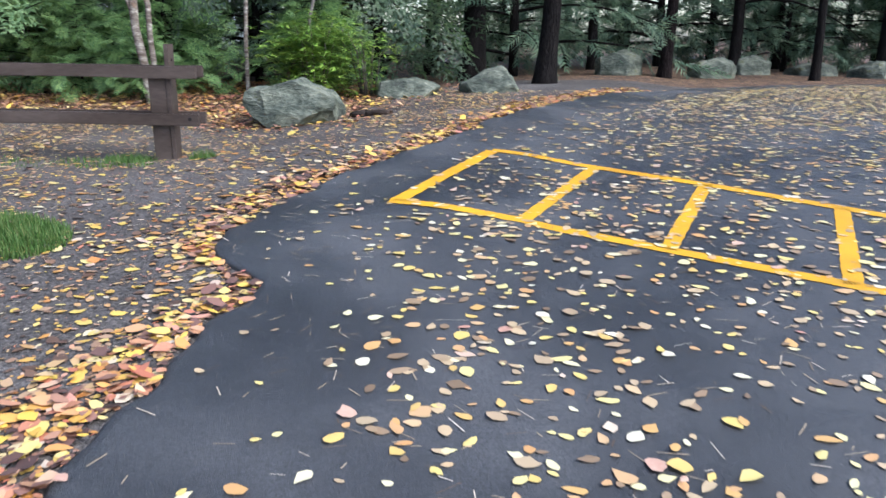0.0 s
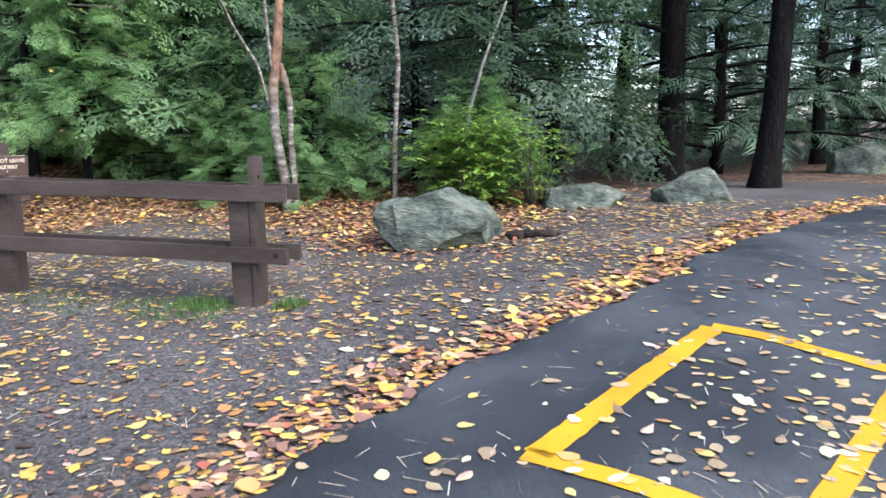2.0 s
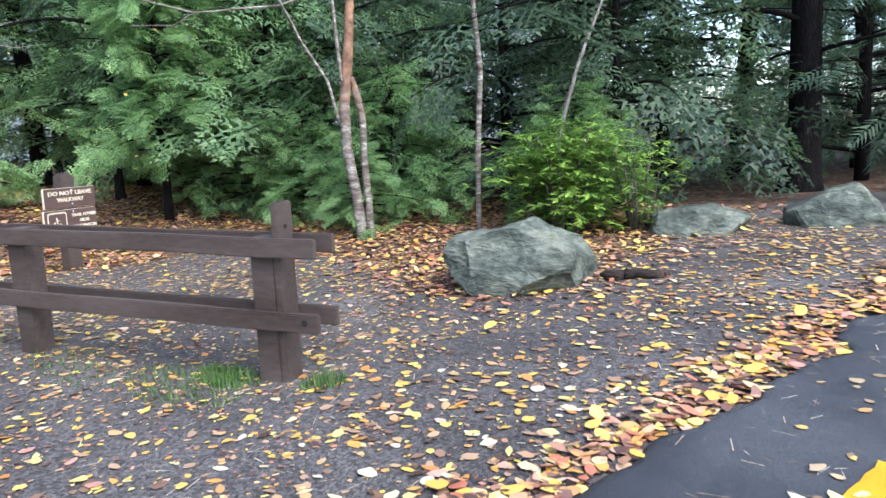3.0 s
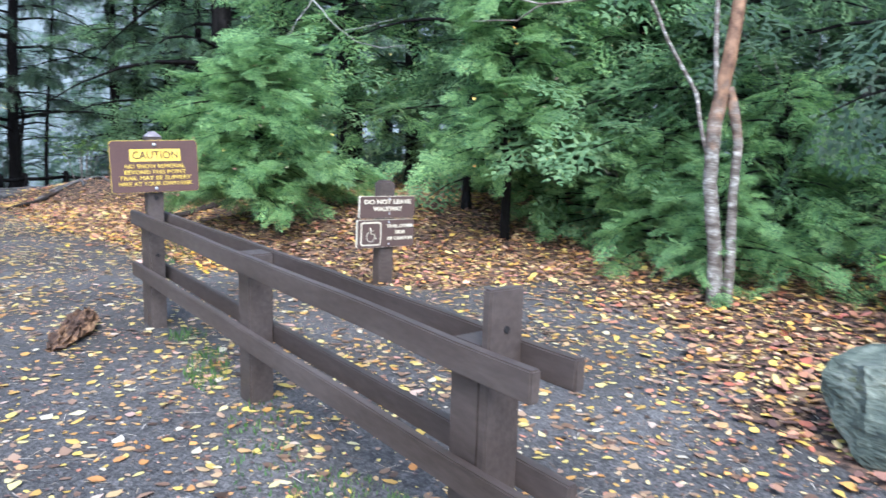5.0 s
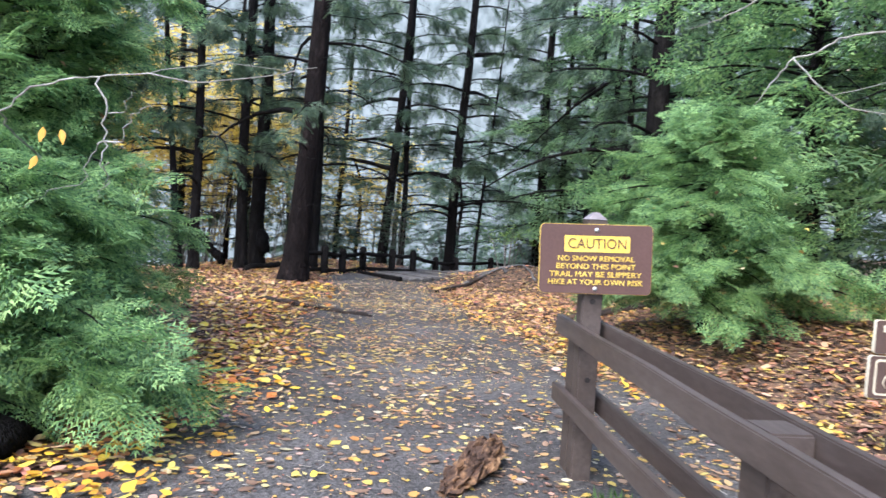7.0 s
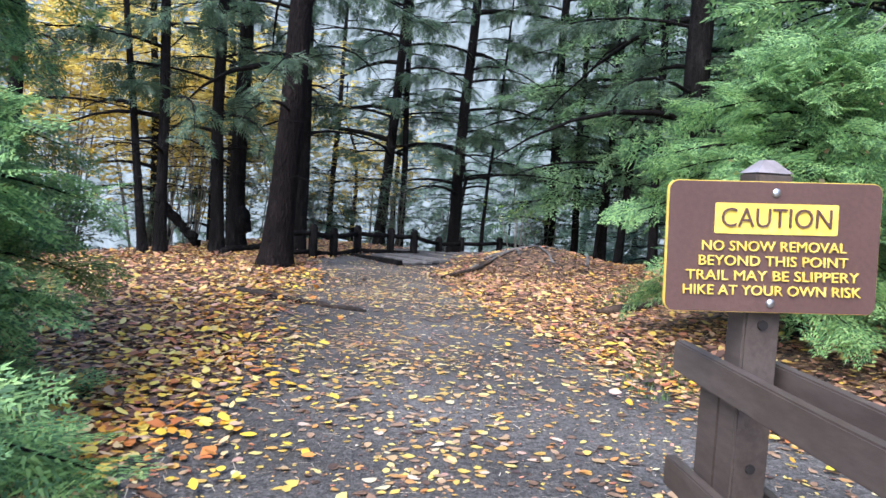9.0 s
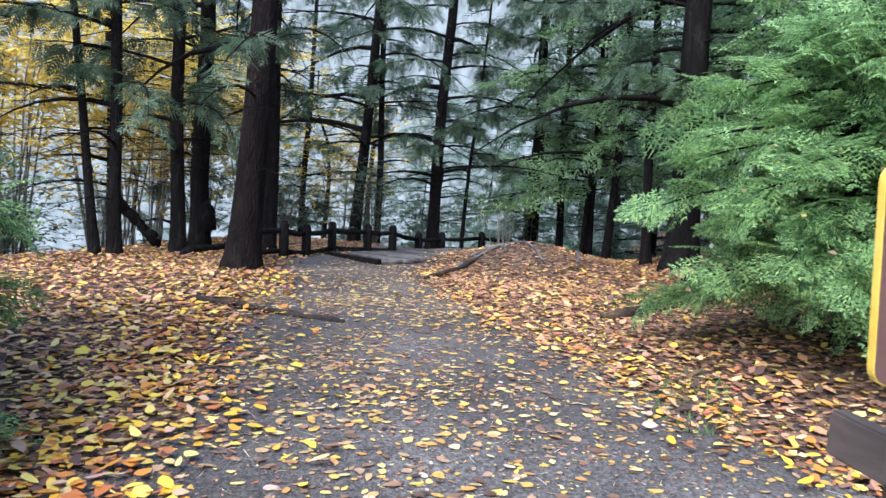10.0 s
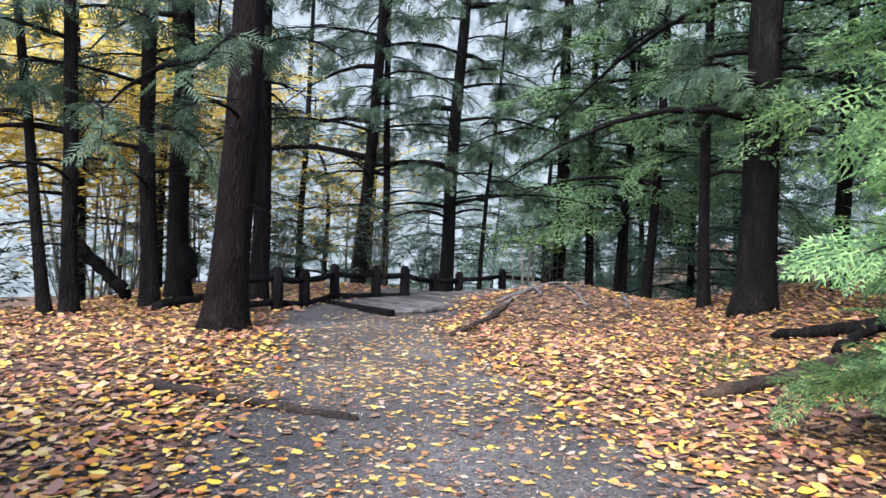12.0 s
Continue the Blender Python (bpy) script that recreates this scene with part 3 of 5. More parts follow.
# ---- boulders ----
def boulder(label, x, y, w, d, h, ang, planes, seed, sink=0.08):
    """A block split along planes, its edges chipped and faces roughened."""
    bm = bmesh.new()
    bmesh.ops.create_cube(bm, size=1)
    rnd = random.Random(seed)
    for nrm, dist in planes:
        nv = Vector(nrm).normalized()
        geom = bm.verts[:] + bm.edges[:] + bm.faces[:]
        res = bmesh.ops.bisect_plane(bm, geom=geom, plane_co=nv * dist, plane_no=nv, clear_outer=True)
        ed = [e for e in res["geom_cut"] if isinstance(e, bmesh.types.BMEdge)]
        if ed:
            bmesh.ops.contextual_create(bm, geom=ed)
    bmesh.ops.scale(bm, vec=(w, d, h), verts=bm.verts)
    bmesh.ops.translate(bm, vec=(0, 0, h / 2), verts=bm.verts)
    bmesh.ops.bevel(bm, geom=bm.edges[:], offset=0.025, segments=1, affect="EDGES", clamp_overlap=True)
    bmesh.ops.triangulate(bm, faces=bm.faces)
    for _ in range(4):
        long = [e for e in bm.edges if e.calc_length() > 0.075]
        if not long:
            break
        bmesh.ops.subdivide_edges(bm, edges=long, cuts=1)
        bmesh.ops.triangulate(bm, faces=bm.faces)
    wobble(bm, 0.07 * h, 2.2 / h, seed)
    wobble(bm, 0.022, 9, seed + 4)
    ob = part("boulder", bm, ROCK)
    ob.matrix_basis = pose(x, y, hz(x, y) - sink, 0, 0, ang)
    return tagged(ob, label, "boulder", group="boulders along the lot's edge")


boulder("large grey-green lichened boulder with a flat sloping top", -3.78, 10.62, 1.14, 0.95, 0.69, 16,
        [((-0.35, 0, 1), 0.36), ((0.55, 0.1, 1), 0.37), ((-1, -0.35, -0.75), 0.5), ((0.7, -0.6, -0.62), 0.55), ((0, -1, 0.35), 0.42),
         ((1, 0.2, 0.5), 0.47), ((-0.6, -1, 0.2), 0.5), ((-0.3, 1, 0.5), 0.4), ((1, -1, 0.15), 0.55)], 3, 0.1)
boulder("long low grey boulder with a ridged top", -3.3, 12.95, 1.05, 0.75, 0.44, 10,
        [((-0.5, 0, 1), 0.33), ((0.75, -0.2, 1), 0.37), ((-1, -0.3, 0.1), 0.4), ((0.2, -1, 0.45), 0.36), ((1, 0, -0.3), 0.46), ((0, 1, 0.6), 0.4)], 5, 0.12)
boulder("pale angular wedge-shaped boulder", -2.2, 13.75, 0.92, 0.7, 0.53, 20,
        [((-0.85, 0, 1), 0.26), ((0.9, 0, 0.35), 0.42), ((-0.2, -1, 0.4), 0.36), ((-1, -0.4, 0), 0.45), ((0, 1, 0.6), 0.4)], 7, 0.12)
for k, (bx, by, bw, bh, lab) in enumerate(((-1.0, 19.2, 0.95, 0.68, "grey boulder among fallen leaves at the wood's edge"), (0.9, 20.8, 1.0, 0.6, "blocky grey boulder with a flat top"),
                                          (1.7, 23.1, 1.05, 0.62, "rounded grey boulder at the wood's edge"), (3.25, 23.4, 1.1, 0.5, "low grey boulder with a mossy top"),
                                          (4.55, 22.9, 1.0, 0.55, "grey boulder beside tree trunks"))):
    boulder(lab, bx, by, bw, 0.9, bh, 12 * k, [((-0.5, 0.1 * k, 1), 0.36), ((0.5, -0.3, 1), 0.38), ((0, -1, 0.3), 0.4), ((1, -0.6, 0.1), 0.47), ((-1, -0.5, 0.1), 0.5)], 10 + k, 0.12)


# ---- conifer kit ----
def spray(pairs, sub, length, width, rnd, leaf_w=0.024):
    """A flat drooping twig of needles as slim leaflets: array (n, 3, 3), stem along +x."""
    out = []

    def leaflet(p, d, l, w, z):
        d = np.array(d) / np.linalg.norm(d)
        s = np.array((-d[1], d[0], 0)) * w / 2
        p = np.array((p[0], p[1], z))
        dd = np.array((d[0], d[1], -0.12 - rnd.random() * 0.25))
        out.append([p + dd * l * 0.1 - s, p + dd * l, p + dd * l * 0.1 + s])

    for i in range(pairs):
        f = (i + 0.6) / pairs
        x = length * f
        l = width * (1.0 - 0.72 * f) * (0.45 + 0.55 * min(1, f * 4)) * rnd.uniform(0.8, 1.2)
        for side in (-1, 1):
            a = radians(58 - 22 * f + rnd.uniform(-8, 8)) * side
            d = (math.cos(a), math.sin(a))
            z0 = -0.22 * x * f
            if sub == 1:
                leaflet((x, 0), d, l, leaf_w, z0)
            else:
                for j in range(sub):
                    g = (j + 0.3) / sub
                    px, py = x + d[0] * l * g, d[1] * l * g
                    for s2 in (-1, 1):
                        b = a + radians(42) * s2
                        leaflet((px, py), (math.cos(b), math.sin(b)), l * 0.46 * (1.15 - 0.6 * g), leaf_w, z0 - 0.25 * l * g * g)
                leaflet((x + d[0] * l * 0.85, d[1] * l * 0.85), d, l * 0.34, leaf_w, z0 - 0.25 * l * 0.7)
    leaflet((length * 0.93, 0), (1, 0), length * 0.2, max(0.018, width * 0.1), -0.22 * length * 0.85)
    return np.array(out)


def place(templates, items, rnd):
    """items: rows of x, y, z, azimuth, pitch, roll, scale. Returns all their leaflets."""
    out = []
    for it in items:
        x, y, z, az, pi, ro, s = it
        r = np.array(Euler((ro, pi, az)).to_matrix()) * s
        out.append(templates[rnd.randrange(len(templates))] @ r.T + np.array((x, y, z)))
    return np.concatenate(out) if out else np.zeros((0, 3, 3))


KIT = random.Random(5)
FINE = [spray(7, 4, 0.34, 0.24, KIT, 0.016) for _ in range(4)]
MID = [spray(6, 2, 0.6, 0.4, KIT, 0.045) for _ in range(3)]
COARSE = [spray(9, 1, 0.7, 0.4, KIT, 0.046) for _ in range(4)]


def conifer_parts(tree, seed, h, r, branches, per, templates, needles, bark, low=0.1, trunk_r=0.05, s_spray=1.0, droop=0.32, top=1.0, dome=0.5):
    """Trunk, limbs and crown of a bushy hemlock, h high and r wide."""
    rnd = random.Random(seed)
    T = Tubes()
    lean = [(rnd.uniform(-0.05, 0.05) * z * z / h, rnd.uniform(-0.05, 0.05) * z * z / h, z) for z in np.linspace(-0.2, h, 9)]
    T.add(lean, [trunk_r * (1.15 - z / h) + 0.006 for _, _, z in lean], 7)
    T.make("trunk", bark, tree)
    L, items = Tubes(), []
    for i in range(branches):
        u = low + (h * 0.97 - low) * ((i + rnd.random()) / branches) ** 0.9
        az = i * 2.399963 + rnd.uniform(-0.4, 0.4)
        f = u / h
        lb = r * (1 - f) ** dome * rnd.uniform(0.4, 1.2) * top * (1 + 0.25 * math.sin(az * 3 + u * 2.3)) * (1.3 if i % 9 == 4 else 1) + 0.15
        pts = []
        for s in np.linspace(0, 1, 6):
            a2 = az + 0.25 * s * math.sin(i)
            pts.append((lb * s * math.cos(a2), lb * s * math.sin(a2), u + lb * (0.22 * s - droop * s * s)))
        L.add(pts, [0.014 * (1.1 - s) * (0.6 + lb / 2) + 0.002 for s in np.linspace(0, 1, 6)], 4, cap=False)
        n = max(2, int(per * lb / r))
        for k in range(n):
            s = 0.18 + 0.82 * (k + rnd.random()) / n
            j = min(4, int(s * 5))
            q = s * 5 - j
            p = [pts[j][c] * (1 - q) + pts[j + 1][c] * q for c in range(3)]
            side = -1 if k % 2 else 1
            yaw = az + side * radians(62 * (1 - s * 0.75) + rnd.uniform(-15, 15))
            items.append((p[0], p[1], p[2] + rnd.uniform(-0.03, 0.03), yaw, radians(rnd.uniform(-30, 42)), radians(rnd.uniform(-50, 50)),
                          s_spray * rnd.uniform(0.65, 1.2)))
    L.make("branchwork", bark, tree)["kind"] = "stuff"
    v = place(templates, items, rnd)
    link_mesh("crown", faces_mesh("crown", v, 3), needles, tree)
    return tree


def conifer(name, label, x, y, seed, h, r, branches, per, templates, needles, bark=None, group="", **kw):
    t = thing(name, pose(x, y, hz(x, y), 0, 0, seed * 40), label, "tree", group)
    return conifer_parts(t, seed, h, r, branches, per, templates, needles, bark or BARK_DARK, **kw)


def caught(tree, seed, n, r, z0, z1):
    """Dead leaves caught on the boughs of a conifer."""
    rng = np.random.default_rng(seed)
    a, q = rng.uniform(0, 6.28, n), r * rng.uniform(0.55, 0.95, n)
    z = rng.uniform(z0, z1, n)
    base = np.array([(-0.5, 0, 0), (0, 0.36, 0.12), (0.5, 0, 0.05), (0, -0.36, 0.12)])
    V = np.zeros((n, 4, 3))
    for i in range(n):
        m = np.array(Euler((rng.uniform(-0.9, 0.9), rng.uniform(-0.9, 0.9), rng.uniform(0, 6.28))).to_matrix()) * rng.uniform(0.035, 0.075)
        taper = 1 - 0.6 * (z[i] - z0) / (z1 - z0 + 2)
        V[i] = base @ m.T + np.array((q[i] * taper * math.cos(a[i]), q[i] * taper * math.sin(a[i]), z[i]))
    ob = link_mesh("caught_leaves", faces_mesh("caught_leaves", V, 4), LEAF, tree)
    ob["kind"] = "stuff"
    return ob


# near hemlocks beside the trail
hem_a = conifer("hemlock_tree", "bushy young hemlock with fresh green needles beside the trail", -11.95, 7.45, 2, 2.7, 1.3, 110, 20, FINE, HEMLOCK, low=0.3, trunk_r=0.06, top=1.0, dome=0.48)
hem_b = conifer("hemlock_tree", "bright green low hemlock overhanging the leafy trail border", -8.05, 1.65, 3, 4.7, 1.08, 120, 22, FINE, HEMLOCK, low=0.85, trunk_r=0.06)
hem_c = conifer("hemlock_tree", "young hemlock with drooping green boughs above leaf litter", -9.0, 0.5, 4, 4.6, 1.1, 90, 17, FINE, HEMLOCK, low=0.9, trunk_r=0.06)


caught(hem_a, 1, 110, 1.45, 0.3, 2.2)
caught(hem_b, 2, 90, 1.15, 0.2, 3.4)
caught(hem_c, 3, 60, 1.1, 0.5, 3.2)


def again(ob, x, y, rz, s, sz=None, label=""):
    t = copy_thing(ob, Matrix.LocRotScale((x, y, hz(x, y)), Euler((0, 0, radians(rz))), (s, s, sz or s)))
    if label:
        t["label"] = label
    return t


bank = conifer("hemlock_tree", "tall hemlock with long green boughs over the leafy bank", -15.3, 9.0, 5, 6.5, 2.6, 66, 15, MID, HEMLOCK, low=0.9, trunk_r=0.1, s_spray=1.0, dome=0.4)
conifer("hemlock_tree", "hemlock with green boughs drooping beside dark trunks", -19.8, 8.1, 6, 7.5, 3.0, 64, 15, MID, MID_HEMLOCK, low=1.9, trunk_r=0.11, s_spray=1.1, dome=0.4)
conifer("hemlock_tree", "hemlock with pale green boughs behind the leafy mound", -24.4, 4.9, 7, 8.0, 3.3, 64, 15, MID, MID_HEMLOCK, low=1.9, trunk_r=0.12, s_spray=1.2, dome=0.4)
conifer("hemlock_tree", "hemlock with green boughs high beside the trail", -13.6, 11.6, 8, 7.0, 2.5, 54, 12, MID, MID_HEMLOCK, low=0.6, trunk_r=0.12, s_spray=1.2, dome=0.4)
caught(bank, 4, 120, 2.3, 0.9, 4.0)
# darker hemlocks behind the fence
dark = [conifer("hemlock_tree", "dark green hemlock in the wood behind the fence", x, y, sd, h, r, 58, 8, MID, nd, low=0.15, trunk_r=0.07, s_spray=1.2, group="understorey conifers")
        for x, y, sd, h, r, nd in ((-9.3, 13.4, 11, 5.5, 2.1, MID_HEMLOCK), (-5.2, 14.6, 12, 6.0, 2.2, SHADED_FOLIAGE), (-13.2, 12.2, 13, 5.0, 2.3, MID_HEMLOCK))]
green = conifer("hemlock_tree", "low green hemlock sapling at the wood's edge", -7.6, 12.6, 14, 2.1, 1.2, 44, 13, FINE, HEMLOCK, low=0.12, trunk_r=0.025, group="understorey conifers")
for x, y, rz, s in ((-8.9, 12.0, 150, 0.8), (-11.0, 11.6, 20, 0.7), (-7.3, 11.7, 20, 0.55), (-5.2, 13.5, 200, 0.8)):
    again(green, x, y, rz, s)
fresh = conifer("hemlock_tree", "fresh green hemlock sapling with drooping fans by the trail", -6.75, 2.62, 17, 1.75, 1.12, 84, 20, FINE, HEMLOCK, low=0.06, trunk_r=0.03, dome=0.4)
for x, y, rz, s in ((-7.3, 2.1, 140, 0.95), (-5.9, 2.2, 250, 0.95)):
    again(fresh, x, y, rz, s)
U = random.Random(8)
for x, y, k, s in ((-7.0, 14.4, 1, 1.0), (-11.3, 14.2, 0, 1.15), (-8.4, 16.2, 2, 1.2), (-12.8, 15.4, 0, 1.2), (-5.6, 16.6, 0, 1.1), (-15.6, 12.8, 0, 1.1), (-10.0, 12.9, 0, 0.9), (-18.2, 11.6, 0, 1.0)):
    again(dark[k], x, y, U.uniform(0, 360), s, s * U.uniform(0.95, 1.2))
again(bank, -10.6, 12.5, 70, 0.72, 0.8, "hemlock with soft green boughs behind the walkway sign")
again(hem_c, -10.7, 10.7, 200, 1.0, 1.0, "young hemlock with soft green boughs above the leafy bank")
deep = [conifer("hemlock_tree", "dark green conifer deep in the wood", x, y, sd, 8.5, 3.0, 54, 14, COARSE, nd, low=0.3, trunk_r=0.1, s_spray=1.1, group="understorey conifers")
        for x, y, sd, nd in ((-3.4, 19.2, 15, DARK_HEMLOCK), (-9.0, 19.6, 16, SHADED_FOLIAGE))]
for x, y, k, s in ((-13.4, 19.6, 1, 1.0), (-18.8, 16.2, 1, 1.0), (-5.6, 23.6, 1, 1.2), (-0.8, 25.0, 0, 1.0), (-11.5, 25.0, 0, 1.2), (4.5, 29.5, 0, 1.0),
                   (9.5, 31.5, 1, 1.0), (1.8, 27.5, 1, 0.9), (6.8, 28.0, 0, 0.85), (12.0, 29.0, 1, 0.9), (-2.4, 28.5, 0, 1.1), (3.0, 33.0, 1, 1.2), (14.5, 31.0, 0, 1.0), (-21.8, 13.0, 0, 0.9), (-24.0, 16.5, 1, 1.1), (19.0, 30.0, 1, 1.1), (-26.5, 11.0, 0, 0.9),
                   (2.6, 25.4, 0, 0.7), (5.4, 26.2, 1, 0.75), (8.4, 27.0, 0, 0.8), (10.8, 27.4, 1, 0.75), (13.6, 27.6, 0, 0.8), (0.4, 30.5, 1, 1.1), (5.8, 32.5, 0, 1.2), (17.0, 28.0, 0, 0.9), 
                   (3.4, 37.0, 0, 1.4), (0.2, 36.5, 1, 1.4), (-3.0, 34.0, 1, 1.4), (-4.4, 22.5, 0, 0.9), (-3.6, 25.6, 1, 1.0), (-7.1, 30.0, 0, 1.2)):
    again(deep[k], x, y, U.uniform(0, 360), s, s * U.uniform(0.9, 1.2))


# ---- tall trees ----
def tall_tree(label, x, y, r0, seed, bark, lean=(0.0, 0.0), h=15.0, limbs=30, low=1.8, reach=2.4, foliage=0.55, needles=None, flare=1.5, bend=0.0, group="tall trunks"):
    rnd = random.Random(seed)
    t = thing("conifer_tree", pose(x, y, hz(x, y) - 0.05, 0, 0, 0), label, "tree", group)
    zs = [-0.15, 0.05, 0.25, 0.6, 1.2, 2.4, 4, 6, 8, 11, h]

    def axis(z):
        return Vector((lean[0] * z + bend * math.sin(z * 0.6) + 0.03 * math.sin(z * 1.3 + seed), lean[1] * z + 0.03 * math.sin(z * 0.9 + seed * 2), z))

    T = Tubes()
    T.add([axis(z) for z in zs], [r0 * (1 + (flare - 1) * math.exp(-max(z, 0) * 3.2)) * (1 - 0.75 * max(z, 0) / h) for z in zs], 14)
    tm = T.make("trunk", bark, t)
    L, items = Tubes(), []
    for i in range(limbs):
        z = low + (h - 1 - low) * (i / limbs) ** 1.15 + rnd.uniform(-0.15, 0.15)
        az = i * 2.399963 + rnd.uniform(-0.5, 0.5)
        lb = reach * rnd.uniform(0.45, 1.15) * (1 - 0.5 * z / h)
        bare = i % 5 == 2 and z < 7
        if bare:
            lb *= 1.35
        p0 = axis(z)
        dr = rnd.uniform(0.18, 0.62)
        pts = []
        for s in np.linspace(0, 1, 6):
            a2 = az + 0.3 * s * math.sin(i * 1.7)
            pts.append(p0 + Vector((lb * s * math.cos(a2), lb * s * math.sin(a2), lb * (0.25 * s - dr * s * s))))
        L.add(pts, [(0.034 if bare else 0.022) * (1.05 - s) * (0.5 + lb / 3) + 0.003 for s in np.linspace(0, 1, 6)], 4, cap=False)
        leafy = not bare and z > low + 0.6 and rnd.random() < foliage + (0.05 * z if z < 8 else -0.35)
        for k in range(8):
            s = 0.25 + 0.75 * (k + rnd.random()) / 8
            j = min(4, int(s * 5))
            p = pts[j].lerp(pts[j + 1], s * 5 - j)
            yaw = az + (1 if k % 2 else -1) * radians(rnd.uniform(30, 60))
            tl = lb * 0.35 * (1.2 - s) + 0.15
            L.add([p, p + Vector((math.cos(yaw) * tl * 0.5, math.sin(yaw) * tl * 0.5, -0.03 * tl)), p + Vector((math.cos(yaw) * tl, math.sin(yaw) * tl, -0.18 * tl))], [0.006, 0.005, 0.002], 3, cap=False)
            if leafy:
                for q in range(4):
                    items.append((p.x + rnd.uniform(-.15, .15), p.y + rnd.uniform(-.15, .15), p.z - 0.03, yaw + rnd.uniform(-0.7, 0.7), radians(rnd.uniform(0, 62)), radians(rnd.uniform(-65, 65)), rnd.uniform(0.36, 0.72)))
    for i in range(16):
        z = rnd.uniform(0.9, 6.0)
        az, lb, p0 = rnd.uniform(0, 6.28), rnd.uniform(0.5, 1.7), axis(z)
        q = [p0 + Vector((lb * s * math.cos(az + 0.4 * s * math.sin(i)), lb * s * math.sin(az + 0.4 * s * math.sin(i)), lb * (0.18 * s - rnd.uniform(0.1, 0.45) * s * s))) for s in (0, 0.35, 0.7, 1)]
        L.add(q, [0.013, 0.009, 0.006, 0.002], 3, cap=False)
        for k in range(6):
            p = q[1 + k // 3].lerp(q[min(3, 2 + k // 3)], rnd.random())
            a2, tl = az + (1 if k % 2 else -1) * rnd.uniform(0.4, 1.1), rnd.uniform(0.15, 0.55)
            L.add([p, p + Vector((math.cos(a2) * tl, math.sin(a2) * tl, rnd.uniform(-0.3, 0.05) * tl))], [0.005, 0.0015], 3, cap=False)
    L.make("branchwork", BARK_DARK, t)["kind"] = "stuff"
    if items:
        link_mesh("crown", faces_mesh("crown", place(COARSE, items, rnd), 3), needles or SHADED_FOLIAGE, t)
    return t


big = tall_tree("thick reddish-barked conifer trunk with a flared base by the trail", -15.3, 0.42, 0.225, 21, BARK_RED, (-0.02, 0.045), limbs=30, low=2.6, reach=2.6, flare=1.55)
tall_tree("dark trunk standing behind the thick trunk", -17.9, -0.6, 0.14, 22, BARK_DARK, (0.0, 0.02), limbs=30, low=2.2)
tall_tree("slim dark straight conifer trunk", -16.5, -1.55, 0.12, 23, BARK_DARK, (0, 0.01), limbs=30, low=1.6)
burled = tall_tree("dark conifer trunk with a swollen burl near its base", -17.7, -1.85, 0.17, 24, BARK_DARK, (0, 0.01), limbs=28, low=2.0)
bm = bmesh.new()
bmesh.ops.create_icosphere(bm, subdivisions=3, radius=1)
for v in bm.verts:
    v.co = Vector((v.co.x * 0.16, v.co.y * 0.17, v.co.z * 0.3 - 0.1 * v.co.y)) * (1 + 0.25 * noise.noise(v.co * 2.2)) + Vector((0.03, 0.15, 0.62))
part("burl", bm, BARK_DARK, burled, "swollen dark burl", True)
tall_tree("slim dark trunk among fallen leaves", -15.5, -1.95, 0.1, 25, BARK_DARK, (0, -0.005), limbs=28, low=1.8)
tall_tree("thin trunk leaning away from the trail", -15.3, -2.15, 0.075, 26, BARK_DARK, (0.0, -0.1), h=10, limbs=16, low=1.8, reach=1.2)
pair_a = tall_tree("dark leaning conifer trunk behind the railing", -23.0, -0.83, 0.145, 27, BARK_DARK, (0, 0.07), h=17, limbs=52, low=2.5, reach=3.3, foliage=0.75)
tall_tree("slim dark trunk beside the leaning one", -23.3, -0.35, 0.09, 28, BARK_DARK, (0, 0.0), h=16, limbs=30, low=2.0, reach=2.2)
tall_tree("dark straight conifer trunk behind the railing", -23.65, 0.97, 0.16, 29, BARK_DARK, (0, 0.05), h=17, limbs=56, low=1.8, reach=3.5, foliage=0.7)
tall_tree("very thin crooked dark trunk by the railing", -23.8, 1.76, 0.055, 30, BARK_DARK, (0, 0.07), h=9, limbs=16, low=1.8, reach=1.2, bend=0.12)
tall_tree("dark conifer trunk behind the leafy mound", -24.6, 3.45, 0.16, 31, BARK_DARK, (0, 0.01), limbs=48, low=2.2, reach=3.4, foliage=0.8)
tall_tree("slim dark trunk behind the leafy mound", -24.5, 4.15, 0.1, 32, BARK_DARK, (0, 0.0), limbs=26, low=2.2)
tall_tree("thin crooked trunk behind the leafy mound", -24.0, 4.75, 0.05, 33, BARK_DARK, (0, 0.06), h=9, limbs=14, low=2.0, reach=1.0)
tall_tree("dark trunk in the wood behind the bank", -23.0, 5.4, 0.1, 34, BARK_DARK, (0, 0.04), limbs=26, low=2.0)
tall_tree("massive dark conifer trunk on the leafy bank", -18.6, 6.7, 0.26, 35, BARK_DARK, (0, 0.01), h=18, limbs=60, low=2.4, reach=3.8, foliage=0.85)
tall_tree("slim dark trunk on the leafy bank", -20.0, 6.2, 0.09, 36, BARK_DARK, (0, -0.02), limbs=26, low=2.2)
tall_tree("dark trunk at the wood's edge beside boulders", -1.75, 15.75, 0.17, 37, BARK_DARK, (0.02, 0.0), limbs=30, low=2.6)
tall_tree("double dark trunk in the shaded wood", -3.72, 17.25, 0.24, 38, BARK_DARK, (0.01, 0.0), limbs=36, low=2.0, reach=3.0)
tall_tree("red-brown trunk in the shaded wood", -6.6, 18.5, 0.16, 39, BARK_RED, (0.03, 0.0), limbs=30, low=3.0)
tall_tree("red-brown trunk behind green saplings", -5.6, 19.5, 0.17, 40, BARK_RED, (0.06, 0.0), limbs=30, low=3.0)
